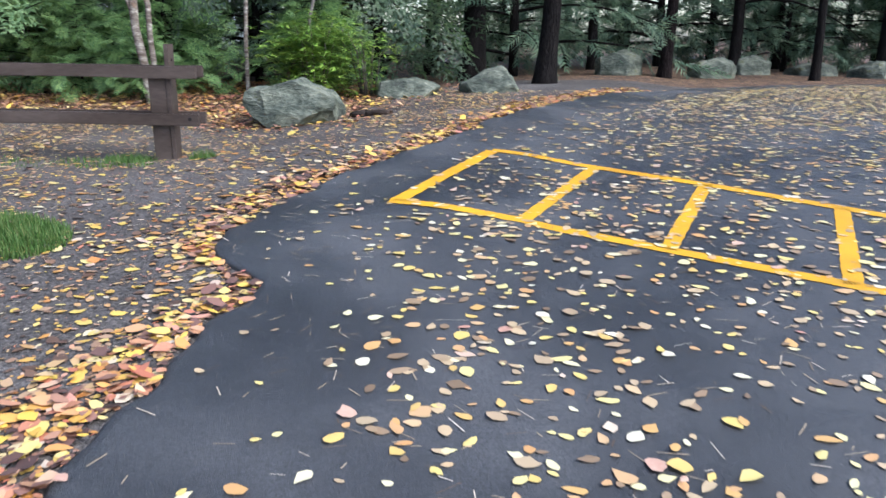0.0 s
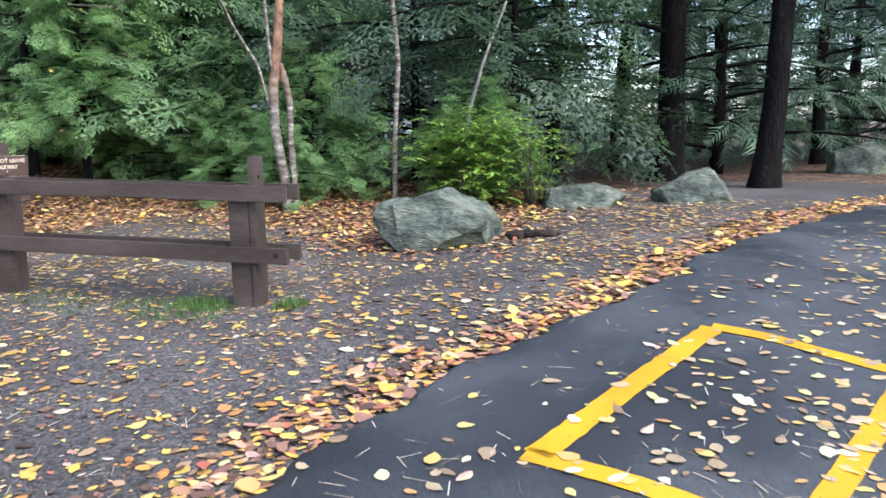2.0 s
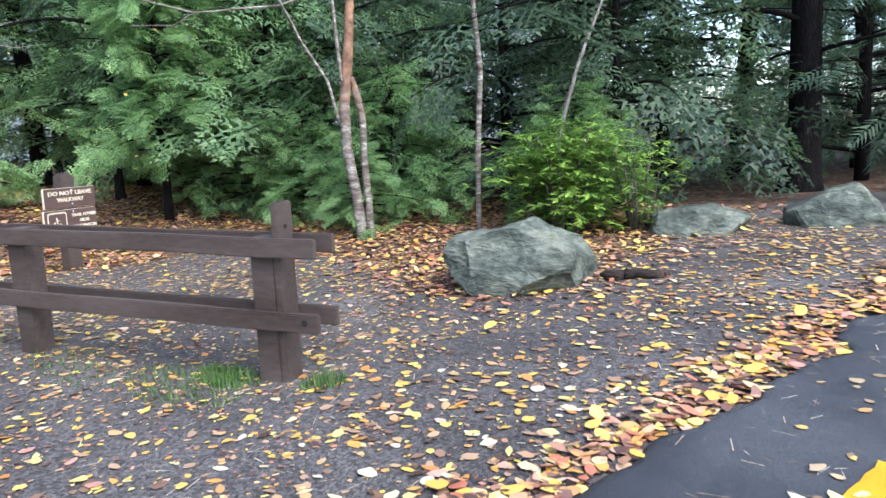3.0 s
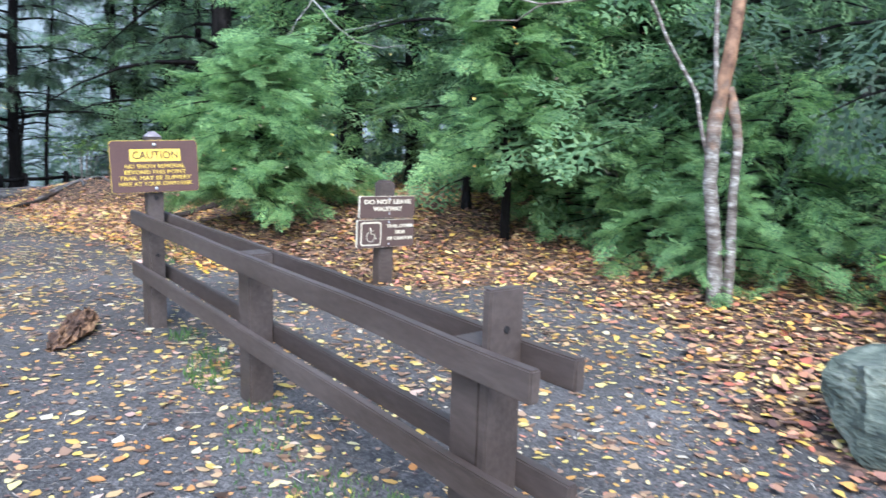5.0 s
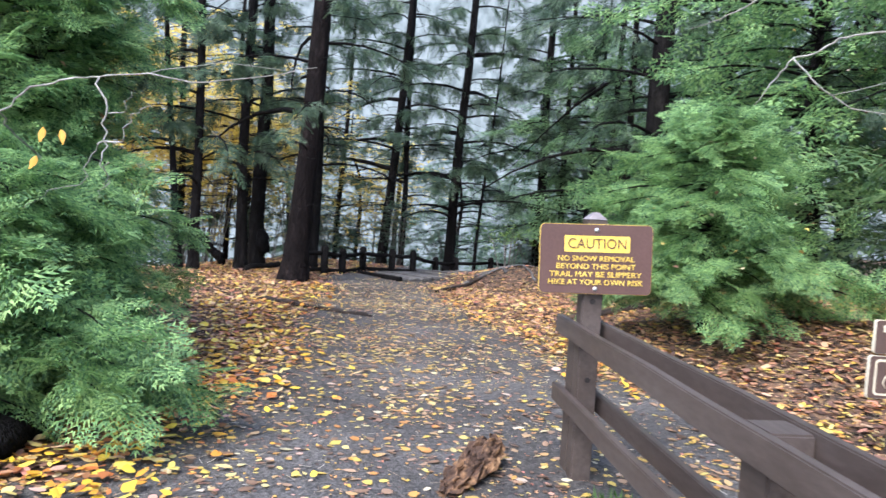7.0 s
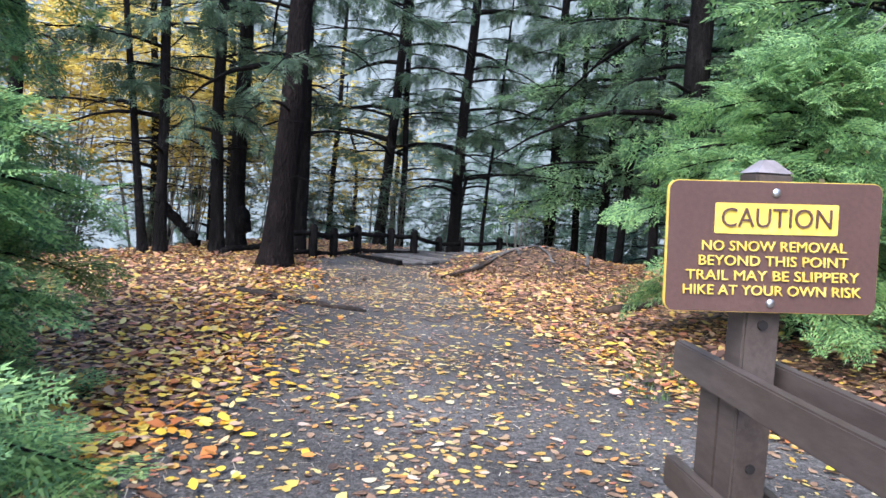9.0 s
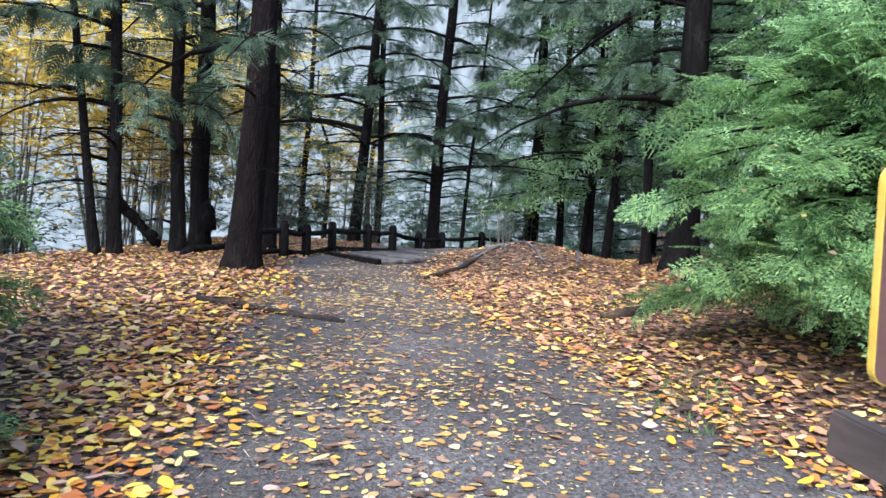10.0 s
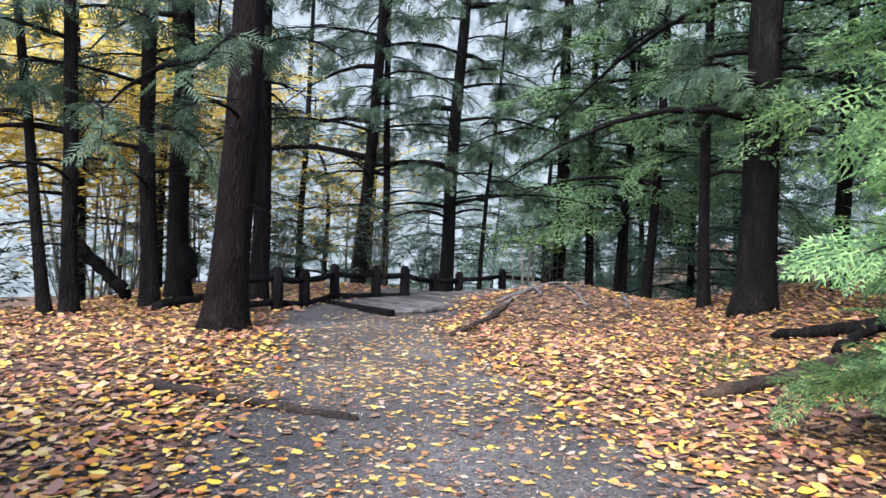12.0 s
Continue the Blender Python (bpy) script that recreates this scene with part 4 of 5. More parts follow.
tall_tree("dark conifer with dense drooping boughs above the bank", -17.2, 9.4, 0.2, 41, BARK_DARK, (0, 0.0), h=17, limbs=50, low=2.8, reach=3.2, foliage=0.6)
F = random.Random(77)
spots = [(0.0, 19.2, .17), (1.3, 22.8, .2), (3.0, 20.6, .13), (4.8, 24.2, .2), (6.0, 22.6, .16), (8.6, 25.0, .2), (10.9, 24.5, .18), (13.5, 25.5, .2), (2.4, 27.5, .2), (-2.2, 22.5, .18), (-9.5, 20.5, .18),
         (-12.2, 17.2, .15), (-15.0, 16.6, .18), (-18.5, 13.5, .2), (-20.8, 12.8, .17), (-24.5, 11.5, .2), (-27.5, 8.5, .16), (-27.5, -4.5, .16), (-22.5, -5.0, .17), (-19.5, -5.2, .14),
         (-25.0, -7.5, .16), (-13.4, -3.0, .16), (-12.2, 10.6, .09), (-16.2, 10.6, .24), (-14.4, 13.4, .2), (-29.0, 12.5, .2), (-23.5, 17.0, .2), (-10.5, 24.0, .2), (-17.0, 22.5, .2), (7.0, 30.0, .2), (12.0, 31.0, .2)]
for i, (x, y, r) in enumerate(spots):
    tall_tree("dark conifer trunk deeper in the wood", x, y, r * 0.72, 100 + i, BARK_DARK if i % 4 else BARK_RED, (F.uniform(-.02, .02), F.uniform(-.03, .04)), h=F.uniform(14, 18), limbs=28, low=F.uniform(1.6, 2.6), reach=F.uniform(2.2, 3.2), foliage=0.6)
# more of the wood on the valley slopes
for i in range(13):
    a = radians(F.uniform(150, 222))
    d = F.uniform(24, 46)
    x, y = -8 + d * math.cos(a), 4 + d * math.sin(a)
    src = (pair_a, big)[i % 5 == 0]
    s = F.uniform(0.6, 1.0)
    copy_thing(src, Matrix.LocRotScale((x, y, hz(x, y) - 0.1), Euler((0, radians(F.uniform(-3, 3)), F.uniform(0, 6.28))), (s, s, s)))["label"] = "slim conifer on the misty valley slope"


# ---- fallen leaves ----
def leaf_field(name, label, mat, pts, z, rng, smin=0.04, smax=0.085, tilt=0.13, fine=True):
    """Small folded leaves lying at the given places."""
    n = len(pts)
    s = smin + (smax * 1.25 - smin) * rng.random(n) ** 1.7
    asp = rng.uniform(0.6, 1.05, n)
    a = rng.uniform(0, 2 * np.pi, n)
    fold = rng.uniform(-0.05, 0.16, n) * min(1.0, tilt / 0.13)
    base = np.array([(-0.5, 0), (-0.36, 0.26), (-0.05, 0.38), (0.27, 0.24), (0.52, 0), (0.27, -0.24), (-0.05, -0.38), (-0.36, -0.26)])
    if not fine:
        base = base[[0, 1, 3, 4, 5, 7]] * (1, 1.35)
    m = len(base)
    x = base[None, :, 0] * s[:, None] * (1 + 0.16 * rng.uniform(-1, 1, (n, m)))
    y = base[None, :, 1] * (s * asp)[:, None] * (1 + 0.28 * rng.uniform(-1, 1, (n, m)))
    zz = np.abs(y) * fold[:, None] + (x ** 2) / s[:, None] * rng.uniform(-0.12, 0.25, n)[:, None]
    tx, ty = rng.normal(0, tilt, n) * 0.6, rng.normal(0, tilt, n) * 0.6
    zz = zz + x * tx[:, None] + y * ty[:, None]
    zz = zz - zz.min(1, keepdims=True)
    ca, sa = np.cos(a)[:, None], np.sin(a)[:, None]
    V = np.stack([x * ca - y * sa + pts[:, None, 0], x * sa + y * ca + pts[:, None, 1], zz + z[:, None]], -1)
    me = bpy.data.meshes.new(name)
    me.vertices.add(n * m)
    me.vertices.foreach_set("co", V.astype(np.float32).ravel())
    h = m // 2
    i0 = np.arange(n)[:, None] * m
    idx = np.concatenate([i0 + np.arange(h, -1, -1)[None], i0 + np.array([0] + list(range(m - 1, h - 1, -1)))[None]], 1).astype(np.int32)
    me.loops.add(idx.size)
    me.loops.foreach_set("vertex_index", idx.ravel())
    me.polygons.add(n * 2)
    me.polygons.foreach_set("loop_start", np.arange(0, idx.size, h + 1, dtype=np.int32))
    me.update(calc_edges=True)
    ob = link_mesh(name, me, mat, None)
    return tagged(ob, label, "leaves", kind="stuff")


def scatter(rng, x0, x1, y0, y1, dens_max, dens):
    n = rng.poisson((x1 - x0) * (y1 - y0) * dens_max)
    p = np.stack([rng.uniform(x0, x1, n), rng.uniform(y0, y1, n)], -1)
    return p[rng.uniform(0, dens_max, n) < dens(p[:, 0], p[:, 1])]


def patchy(x, y, s=1.0):
    return 0.5 + 0.5 * np.sin(x * 2.1 * s + 1.3 * np.sin(y * 1.7 * s)) * np.sin(y * 2.6 * s + 1.1 * np.sin(x * 1.3 * s))


RNG = np.random.default_rng(4)


def d_lot(x, y):
    off = x - edge_x(y)
    d = 125 * smooth01(0.15, 1.5, off) * (0.35 + 0.8 * patchy(x, y)) + 8
    d = d + 150 * smooth01(9.0, 14, y) * smooth01(0.4, 1.2, off)
    return np.where(off > 0.03, d, 0)


p = scatter(RNG, -1.6, 9, 0.5, 21, 300, d_lot)
leaf_field("fallen_leaves", "scattered pale yellow, tan and orange leaves on wet asphalt", PALE_LEAF, p, height(p[:, 0], p[:, 1]) + LIFT + 0.005, RNG, 0.04, 0.082, 0.07)


def d_gravel(x, y):
    off = edge_x(y) - x
    drift = (430 + 420 * (1 - smooth01(4.0, 7.0, y))) * np.exp(-((off - 0.2) / (0.24 + 0.14 * patchy(x, y, 0.6))) ** 2) * (0.5 + 0.5 * patchy(x, y, 1.4))
    d = (95 + 330 * patchy(x, y) * patchy(x + 3, y - 1, 0.5)) * (1 - wood_edge(x, y) * 0.5) * (1 - 0.75 * np.exp(-((x + 4.1) / 1.0) ** 2 - ((y - 10.4) / 0.8) ** 2)) + drift
    return np.where(off > 0.02, d, 0)


def d_drift(x, y):
    off = edge_x(y) - x
    wid = 0.2 + 0.28 * patchy(x * 0.3, y, 0.55)
    return np.where(off > 0.0, 950 * (1 - smooth01(wid * 0.6, wid * 1.5, off)) * (0.55 + 0.45 * patchy(x, y, 1.8)), 0)


p = scatter(RNG, -2.5, 1.5, 1.0, 15, 950, d_drift)
leaf_field("leaf_litter", "drift of orange-brown leaves along the asphalt's edge", LITTER, p, height(p[:, 0], p[:, 1]) + RNG.uniform(0.004, 0.028, len(p)), RNG, 0.03, 0.085, 0.25)
p = scatter(RNG, -18, 1.0, 1.5, 13, 260, lambda x, y: np.where(edge_x(y) - x > 0.02, 60 + 200 * patchy(x + 1, y, 0.8) * patchy(x, y + 2, 2.3), 0))
leaf_field("leaf_litter", "small brown leaf crumbs over gravel", LITTER, p, height(p[:, 0], p[:, 1]) + 0.004, RNG, 0.012, 0.034, 0.2, False)


p = scatter(RNG, -18, 1.5, 1.0, 14, 1150, d_gravel)
leaf_field("fallen_leaves", "yellow and brown leaves strewn over gravel", LEAF, p, height(p[:, 0], p[:, 1]) + 0.006, RNG, 0.024, 0.072)


p = scatter(RNG, -7, 9, -5, 1, 85, lambda x, y: np.where(np.abs(x - edge_x(y)) > 0.04, 35 + 45 * patchy(x, y), 0))
leaf_field("fallen_leaves", "thinly strewn yellow and brown leaves behind the start", LEAF, p, height(p[:, 0], p[:, 1]) + 0.006 + np.where(p[:, 0] > edge_x(p[:, 1]), LIFT, 0), RNG, 0.03, 0.075)


def d_wood(x, y):
    off = edge_x(y) - x
    w = wood_edge(x, y)
    near = 1 - 0.55 * smooth01(12, 16, y) - 0.3 * smooth01(17, 24, -x)
    near = near * (1 - 0.82 * np.exp(-((x + 19.3) / 2.0) ** 2 - ((y - 3.9) / 1.3) ** 2))
    return np.where(off > 0.3, 510 * w * near * (0.55 + 0.45 * patchy(x, y)), 0)


p = scatter(RNG, -22, 1, -3, 15, 510, d_wood)
leaf_field("leaf_litter", "thick orange and brown leaf litter on the wood floor", LITTER, p, height(p[:, 0], p[:, 1]) + RNG.uniform(0.004, 0.03, len(p)), RNG, 0.036, 0.08, 0.3, False)


def d_border(x, y):
    left = np.interp(-x, [4, 6, 8, 9.5, 13, 17], [3.4, 4.0, 3.7, 3.4, 1.9, 0.5])
    right = np.interp(-x, [8.5, 9.5, 10.5, 11.5, 13, 15, 17, 19], [8.6, 7.1, 6.3, 5.6, 4.6, 3.4, 2.4, 2.2])
    b = np.exp(-((y - left + 0.45) / 0.75) ** 2) * 1.3 + 0.6 * np.exp(-((y - right - 0.1) / 0.45) ** 2) * (x < -9)
    return (150 + 150 * smooth01(-12, -9, x)) * b * (0.4 + 0.6 * patchy(x, y, 1.3))


p = scatter(RNG, -15, -4.5, 0.8, 8, 420, d_border)
leaf_field("leaf_litter", "bright yellow and orange maple leaves along the trail's border", MAPLE_LEAF, p, height(p[:, 0], p[:, 1]) + RNG.uniform(0.02, 0.045, len(p)), RNG, 0.04, 0.085, 0.3)


# ---- dry needles and bits of twig ----
def twig_bits(label, p, z, rng):
    n = len(p)
    a, l, w = rng.uniform(0, np.pi, n), rng.uniform(0.03, 0.12, n), rng.uniform(0.0012, 0.0028, n)
    d = np.stack([np.cos(a), np.sin(a)], -1) * l[:, None] / 2
    s = np.stack([-np.sin(a), np.cos(a)], -1) * w[:, None]
    V = np.zeros((n, 4, 3))
    for k, q in enumerate((p - d - s, p + d - s, p + d + s, p - d + s)):
        V[:, k, :2] = q
        V[:, k, 2] = z
    return tagged(link_mesh("twig_litter", faces_mesh("twig_litter", V, 4), TWIG), label, "twigs", kind="stuff")


TWIG = material("dry_needles", [(0.2, (0.1, 0.07, 0.05)), (0.6, (0.3, 0.24, 0.17)), (0.95, (0.5, 0.45, 0.38))], rough=0.7, bump=0, island=0.85)
p = scatter(RNG, -1.4, 5, 2.5, 12, 70, lambda x, y: np.where(x - edge_x(y) > 0.05, 22 + 40 * patchy(x, y, 0.7), 0))
twig_bits("thin pale needles and twig bits on asphalt", p, height(p[:, 0], p[:, 1]) + LIFT + 0.004, RNG)
p = scatter(RNG, -14, 0, 2.5, 10.5, 60, lambda x, y: np.where(edge_x(y) - x > 0.05, 50, 0))
twig_bits("thin dry needles and twig bits on gravel", p, height(p[:, 0], p[:, 1]) + 0.005, RNG)


# ---- bridge and its railing ----
bridge = thing("footbridge", pose(-18.04, 1.2, hz(-18.1, 1.2) - 0.02, 0, 0, 151), "wet weathered plank footbridge at the trail's end", "bridge")
PL = random.Random(31)
for i in range(22):
    bm = box_bm(0.15, 1.5 + PL.uniform(-0.06, 0.06), 0.05, Matrix.Translation((-0.08 + 0.19 * i, PL.uniform(-0.03, 0.03), 0.02 + PL.uniform(-0.02, 0.03))) @ Matrix.Rotation(radians(PL.uniform(-1.5, 1.5)), 4, "Z"), 0.006, 1)
    part("plank", bm, GREY_TIMBER, bridge)
for y in (-0.62, 0.62):
    part("beam", box_bm(4.3, 0.14, 0.2, Matrix.Translation((1.9, y, -0.125)), 0.01), GREY_TIMBER, bridge)
part("kerb_beam", box_bm(0.15, 1.6, 0.15, Matrix.Translation((-0.28, 0, 0.02)), 0.015), BARK_DARK, bridge, "dark timber sill")

RAILPTS = [(-16.3, -0.3), (-16.95, 0.22), (-17.5, 0.38), (-18.6, 0.4), (-19.25, 0.88), (-19.7, 1.25), (-21.2, 1.37), (-22.0, 1.7), (-23.5, 2.34), (-25.2, 3.1)]
rb = [-0.02, -0.03, -0.1, -0.08, -0.12, -0.14, -0.35, -0.37, -0.38, -0.55]
railing = thing("trail_railing", pose(0, 0, 0), "dark rustic post and rail guard beside the footbridge", "railing")
for (x, y), z in list(zip(RAILPTS, rb))[1:]:
    T = Tubes()
    T.add([(x, y, z - 0.9), (x, y, z + 0.4), (x, y, z + 0.76), (x, y, z + 0.82)], [0.09, 0.088, 0.085, 0.05], 8)
    T.make("post", BARK_DARK, railing)
for k in range(len(RAILPTS) - 1):
    (x0, y0), (x1, y1) = RAILPTS[k], RAILPTS[k + 1]
    for h in (0.32, 0.66):
        T = Tubes()
        T.add([(x0, y0, rb[k] + h), ((x0 + x1) / 2, (y0 + y1) / 2, (rb[k] + rb[k + 1]) / 2 + h - 0.02), (x1, y1, rb[k + 1] + h)], [0.045, 0.05, 0.045], 7)
        T.make("rail", BARK_DARK, railing)


# ---- logs and timber ----
def log(name, label, a, b, r0, r1, mat, seed, lift=0.0, cat="log", sides=11, sag=0.0):
    rnd = random.Random(seed)
    t = Tubes()
    n = 18
    pts, rad = [], []
    for i in range(n):
        f = i / (n - 1)
        x, y = a[0] + (b[0] - a[0]) * f, a[1] + (b[1] - a[1]) * f
        r = (r0 + (r1 - r0) * f) * rnd.uniform(0.9, 1.1) * (0.72 if i in (0, n - 1) else 1)
        pts.append((x + rnd.uniform(-0.03, 0.03), y + rnd.uniform(-0.03, 0.03), hz(x, y) + r * 0.75 + lift * f))
        rad.append(r)
    t.add(pts, rad, sides)
    ob = t.make(name, mat, None)
    for v in ob.data.vertices:
        v.co += noise.noise_vector(v.co * 6.0) * r0 * 0.28 + noise.noise_vector(v.co * 21.0) * r0 * 0.12
    return tagged(ob, label, cat)


log("trail_timber", "half-buried weathered timber edging across the trail", (-12.6, 1.3), (-12.5, 3.1), 0.05, 0.038, DEADWOOD, 1, -0.03)
log("fallen_log", "rotting bark-covered log on the leafy bank", (-14.05, 5.6), (-14.75, 6.95), 0.06, 0.075, DEADWOOD, 2)
log("fallen_log", "dark wet log lying behind another on the bank", (-16.6, 6.6), (-15.4, 8.2), 0.06, 0.085, BARK_DARK, 3, 0.1)
log("fallen_log", "thin dark log across the leaf litter", (-15.2, 6.9), (-17.2, 8.4), 0.06, 0.05, BARK_DARK, 4, 0.15)
log("fallen_log", "mossy dark log under the hemlock boughs", (-5.6, 3.55), (-6.7, 3.2), 0.13, 0.11, BARK_DARK, 5)
log("fallen_log", "dark root-like log edging the leafy mound", (-16.3, 2.9), (-18.6, 3.2), 0.035, 0.05, DEADWOOD, 6, 0.0)
log("fallen_log", "short dark log beside the large boulder", (-3.1, 10.9), (-2.6, 11.05), 0.05, 0.035, DEADWOOD, 7)
for k, (a, b) in enumerate((((-17.9, 2.95), (-20.0, 3.6)), ((-18.9, 3.0), (-20.4, 4.2)), ((-19.0, 3.7), (-20.3, 3.3)), ((-18.7, 4.4), (-19.9, 3.9)), ((-19.0, 5.0), (-20.4, 4.9)))):
    log("dead_branch", "grey bare branch lying on the leafy mound", a, b, 0.035, 0.018, GREY_TIMBER, 20 + k, 0.02, "branch", 7)
log("leaning_snag", "broken leaning snag among dark trunks", (-17.1, -2.3), (-16.6, -2.9), 0.1, 0.08, BARK_DARK, 8, 0.9)
log("fallen_log", "dark low log behind the trunks at the slope's edge", (-16.2, -1.2), (-18.8, -1.2), 0.08, 0.06, BARK_DARK, 9)

# rotten wood chunk on the trail
bm = bmesh.new()
bmesh.ops.create_icosphere(bm, subdivisions=4, radius=1)
for v in bm.verts:
    c = v.co.copy()
    v.co = Vector((c.x * (0.46 + 0.1 * noise.noise(c * 2)), c.y * (0.12 + 0.03 * noise.noise(c * 3)), (c.z * 0.5 + 0.5) * (0.14 + 0.05 * c.x)))
    v.co += Vector((noise.noise(c * 5), noise.noise(c * 5 + Vector((4, 0, 0))), noise.noise(c * 5 + Vector((0, 4, 0))))) * 0.05
    v.co.z += 0.05 * abs(noise.noise(Vector((c.x * 2, c.y * 9, 3)))) * (1 + c.x)
chunk = part("wood_chunk", bm, SPLINTERS)
chunk.matrix_basis = pose(-7.12, 5.93, hz(-7.12, 5.93) - 0.015, 0, 0, 172) @ Matrix.Diagonal((0.88, 0.85, 0.9, 1))
tagged(chunk, "rotten broken chunk of brown wood lying on gravel", "wood")


# ---- birch and saplings ----
def limb_tree(name, label, x, y, stems, bark, cat="tree", thin=0.7, side=None):
    """stems: (part name, points above the foot, radii)."""
    t = thing(name, pose(x, y, hz(x, y)), label, cat)
    for pname, pts, rad in stems:
        T = Tubes()
        pts = [Vector(p) for p in pts]
        fine, fr = [], []
        for i in range(len(pts) - 1):
            for k in range(4):
                f = k / 4
                w = 0.012 * math.sin(i * 5 + k * 2.1 + x)
                fine.append(pts[i].lerp(pts[i + 1], f) + Vector((w, -w, 0)))
                fr.append(rad[i] * (1 - f) + rad[i + 1] * f)
        fine.append(pts[-1])
        fr.append(rad[-1])
        T.add(fine, [q * thin for q in fr], 9)
        T.make(pname, bark if pname == "stem" else side or bark, t)
    return t


limb_tree("birch_tree", "slender multi-stemmed birch with peeling pale bark", -6.87, 11.4, [
    ("stem", [(0, 0, -0.1), (-0.02, -0.04, 0.5), (-0.06, -0.12, 1.1), (-0.06, -0.12, 1.64), (-0.02, -0.05, 2.2), (0.0, 0.0, 2.8), (0.05, 0.1, 4.2), (0.1, 0.2, 6.5)], [0.11, 0.095, 0.09, 0.095, 0.09, 0.08, 0.06, 0.03]),
    ("stem", [(0.05, 0.09, -0.1), (0.045, 0.08, 0.5), (0.035, 0.06, 1.0), (0.04, 0.07, 1.45), (0.01, 0.02, 1.75), (-0.01, -0.03, 1.95)], [0.075, 0.068, 0.062, 0.06, 0.07, 0.05]),
    ("side_stem", [(-0.06, -0.12, 1.85), (-0.075, -0.15, 2.2), (-0.09, -0.18, 2.8), (-0.13, -0.26, 5.0)], [0.034, 0.033, 0.03, 0.015]),
    ("side_stem", [(-0.07, -0.14, 1.3), (-0.1, -0.2, 1.5), (-0.14, -0.28, 1.9), (-0.27, -0.53, 2.37), (-0.36, -0.71, 2.8), (-0.66, -1.32, 4.5)], [0.03, 0.03, 0.027, 0.025, 0.024, 0.012]),
    ("branch", [(-0.1, 0, 3.05), (-0.5, -0.65, 2.8), (-1.0, -1.45, 2.72), (-1.5, -2.2, 2.95), (-1.8, -2.7, 3.2)], [0.02, 0.017, 0.014, 0.01, 0.005]),
    ("branch", [(-0.1, 0, 3.3), (-0.45, -0.5, 3.05), (-0.8, -1.1, 2.98), (-1.35, -1.7, 3.15), (-1.9, -2.3, 3.5)], [0.018, 0.015, 0.012, 0.009, 0.004]),
    ("branch", [(0.05, 0, 2.9), (0.5, 0.5, 3.0), (1.0, 0.95, 2.92), (1.5, 1.3, 3.1)], [0.026, 0.022, 0.018, 0.006]),
    ("branch", [(-1.0, -1.45, 2.72), (-1.25, -1.6, 2.6), (-1.6, -1.95, 2.62)], [0.014, 0.01, 0.004]),
], BARK_PEELING, side=BARK_BIRCH)
limb_tree("sapling", "thin straight spotted sapling behind the boulder", -5.72, 12.28, [
    ("stem", [(0, 0, -0.1), (0.02, 0, 0.9), (0.1, 0, 1.9), (0.02, 0, 2.7), (-0.05, 0, 4.5)], [0.05, 0.047, 0.05, 0.042, 0.03])], BARK_BIRCH)
limb_tree("sapling", "thin pale bent sapling rising through the bush", -5.1, 12.45, [
    ("stem", [(0, 0, -0.1), (0.02, 0.03, 0.4), (0.17, 0.33, 0.87), (0.23, 0.46, 1.4), (0.31, 0.62, 1.93), (0.47, 0.92, 2.7)], [0.05, 0.046, 0.042, 0.038, 0.03, 0.018])], BARK_GREY)


# ---- leafy bushes ----
def bush(label, x, y, seed, r, h, count, mat, size=(0.06, 0.13), stems=9, name="bush", low=0.1):
    rnd = random.Random(seed)
    t = thing(name, pose(x, y, hz(x, y)), label, "bush")
    T = Tubes()
    tri = []
    for s in range(stems):
        az, rr = rnd.uniform(0, 6.28), r * rnd.uniform(0.25, 0.9)
        top = Vector((rr * math.cos(az), rr * math.sin(az), h * rnd.uniform(0.55, 1.0)))
        a, b = Vector((0.1 * math.cos(az), 0.1 * math.sin(az), -0.05)), top * 0.55 + Vector((0, 0, 0.15 * h))
        T.add([a, b, top], [0.016, 0.011, 0.004], 5)
        for k in range(count // stems):
            f = rnd.uniform(low, 1.05)
            p = (a.lerp(b, f * 2) if f < 0.5 else b.lerp(top, f * 2 - 1)) + Vector((rnd.gauss(0, 0.3 * r), rnd.gauss(0, 0.3 * r), rnd.gauss(0, 0.1 * h)))
            if p.z < 0.04:
                continue
            n = rnd.randint(4, 7)
            a0 = rnd.uniform(0, 6.28)
            for q in range(n):
                aa = a0 + q * 6.28 / n + rnd.uniform(-0.3, 0.3)
                l = rnd.uniform(*size)
                d = Vector((math.cos(aa), math.sin(aa), rnd.uniform(-0.5, 0.25)))
                sd = Vector((-d.y, d.x, rnd.uniform(-0.2, 0.2))) * l * 0.2
                m = p + d * l * 0.5
                tri.append([p, m + sd, p + d * l])
                tri.append([p, p + d * l, m - sd])
    T.make("branchwork", BARK_GREY, t)["kind"] = "stuff"
    link_mesh("foliage", faces_mesh("foliage", np.array([[tuple(c) for c in f] for f in tri]), 3), mat, t)
    return t


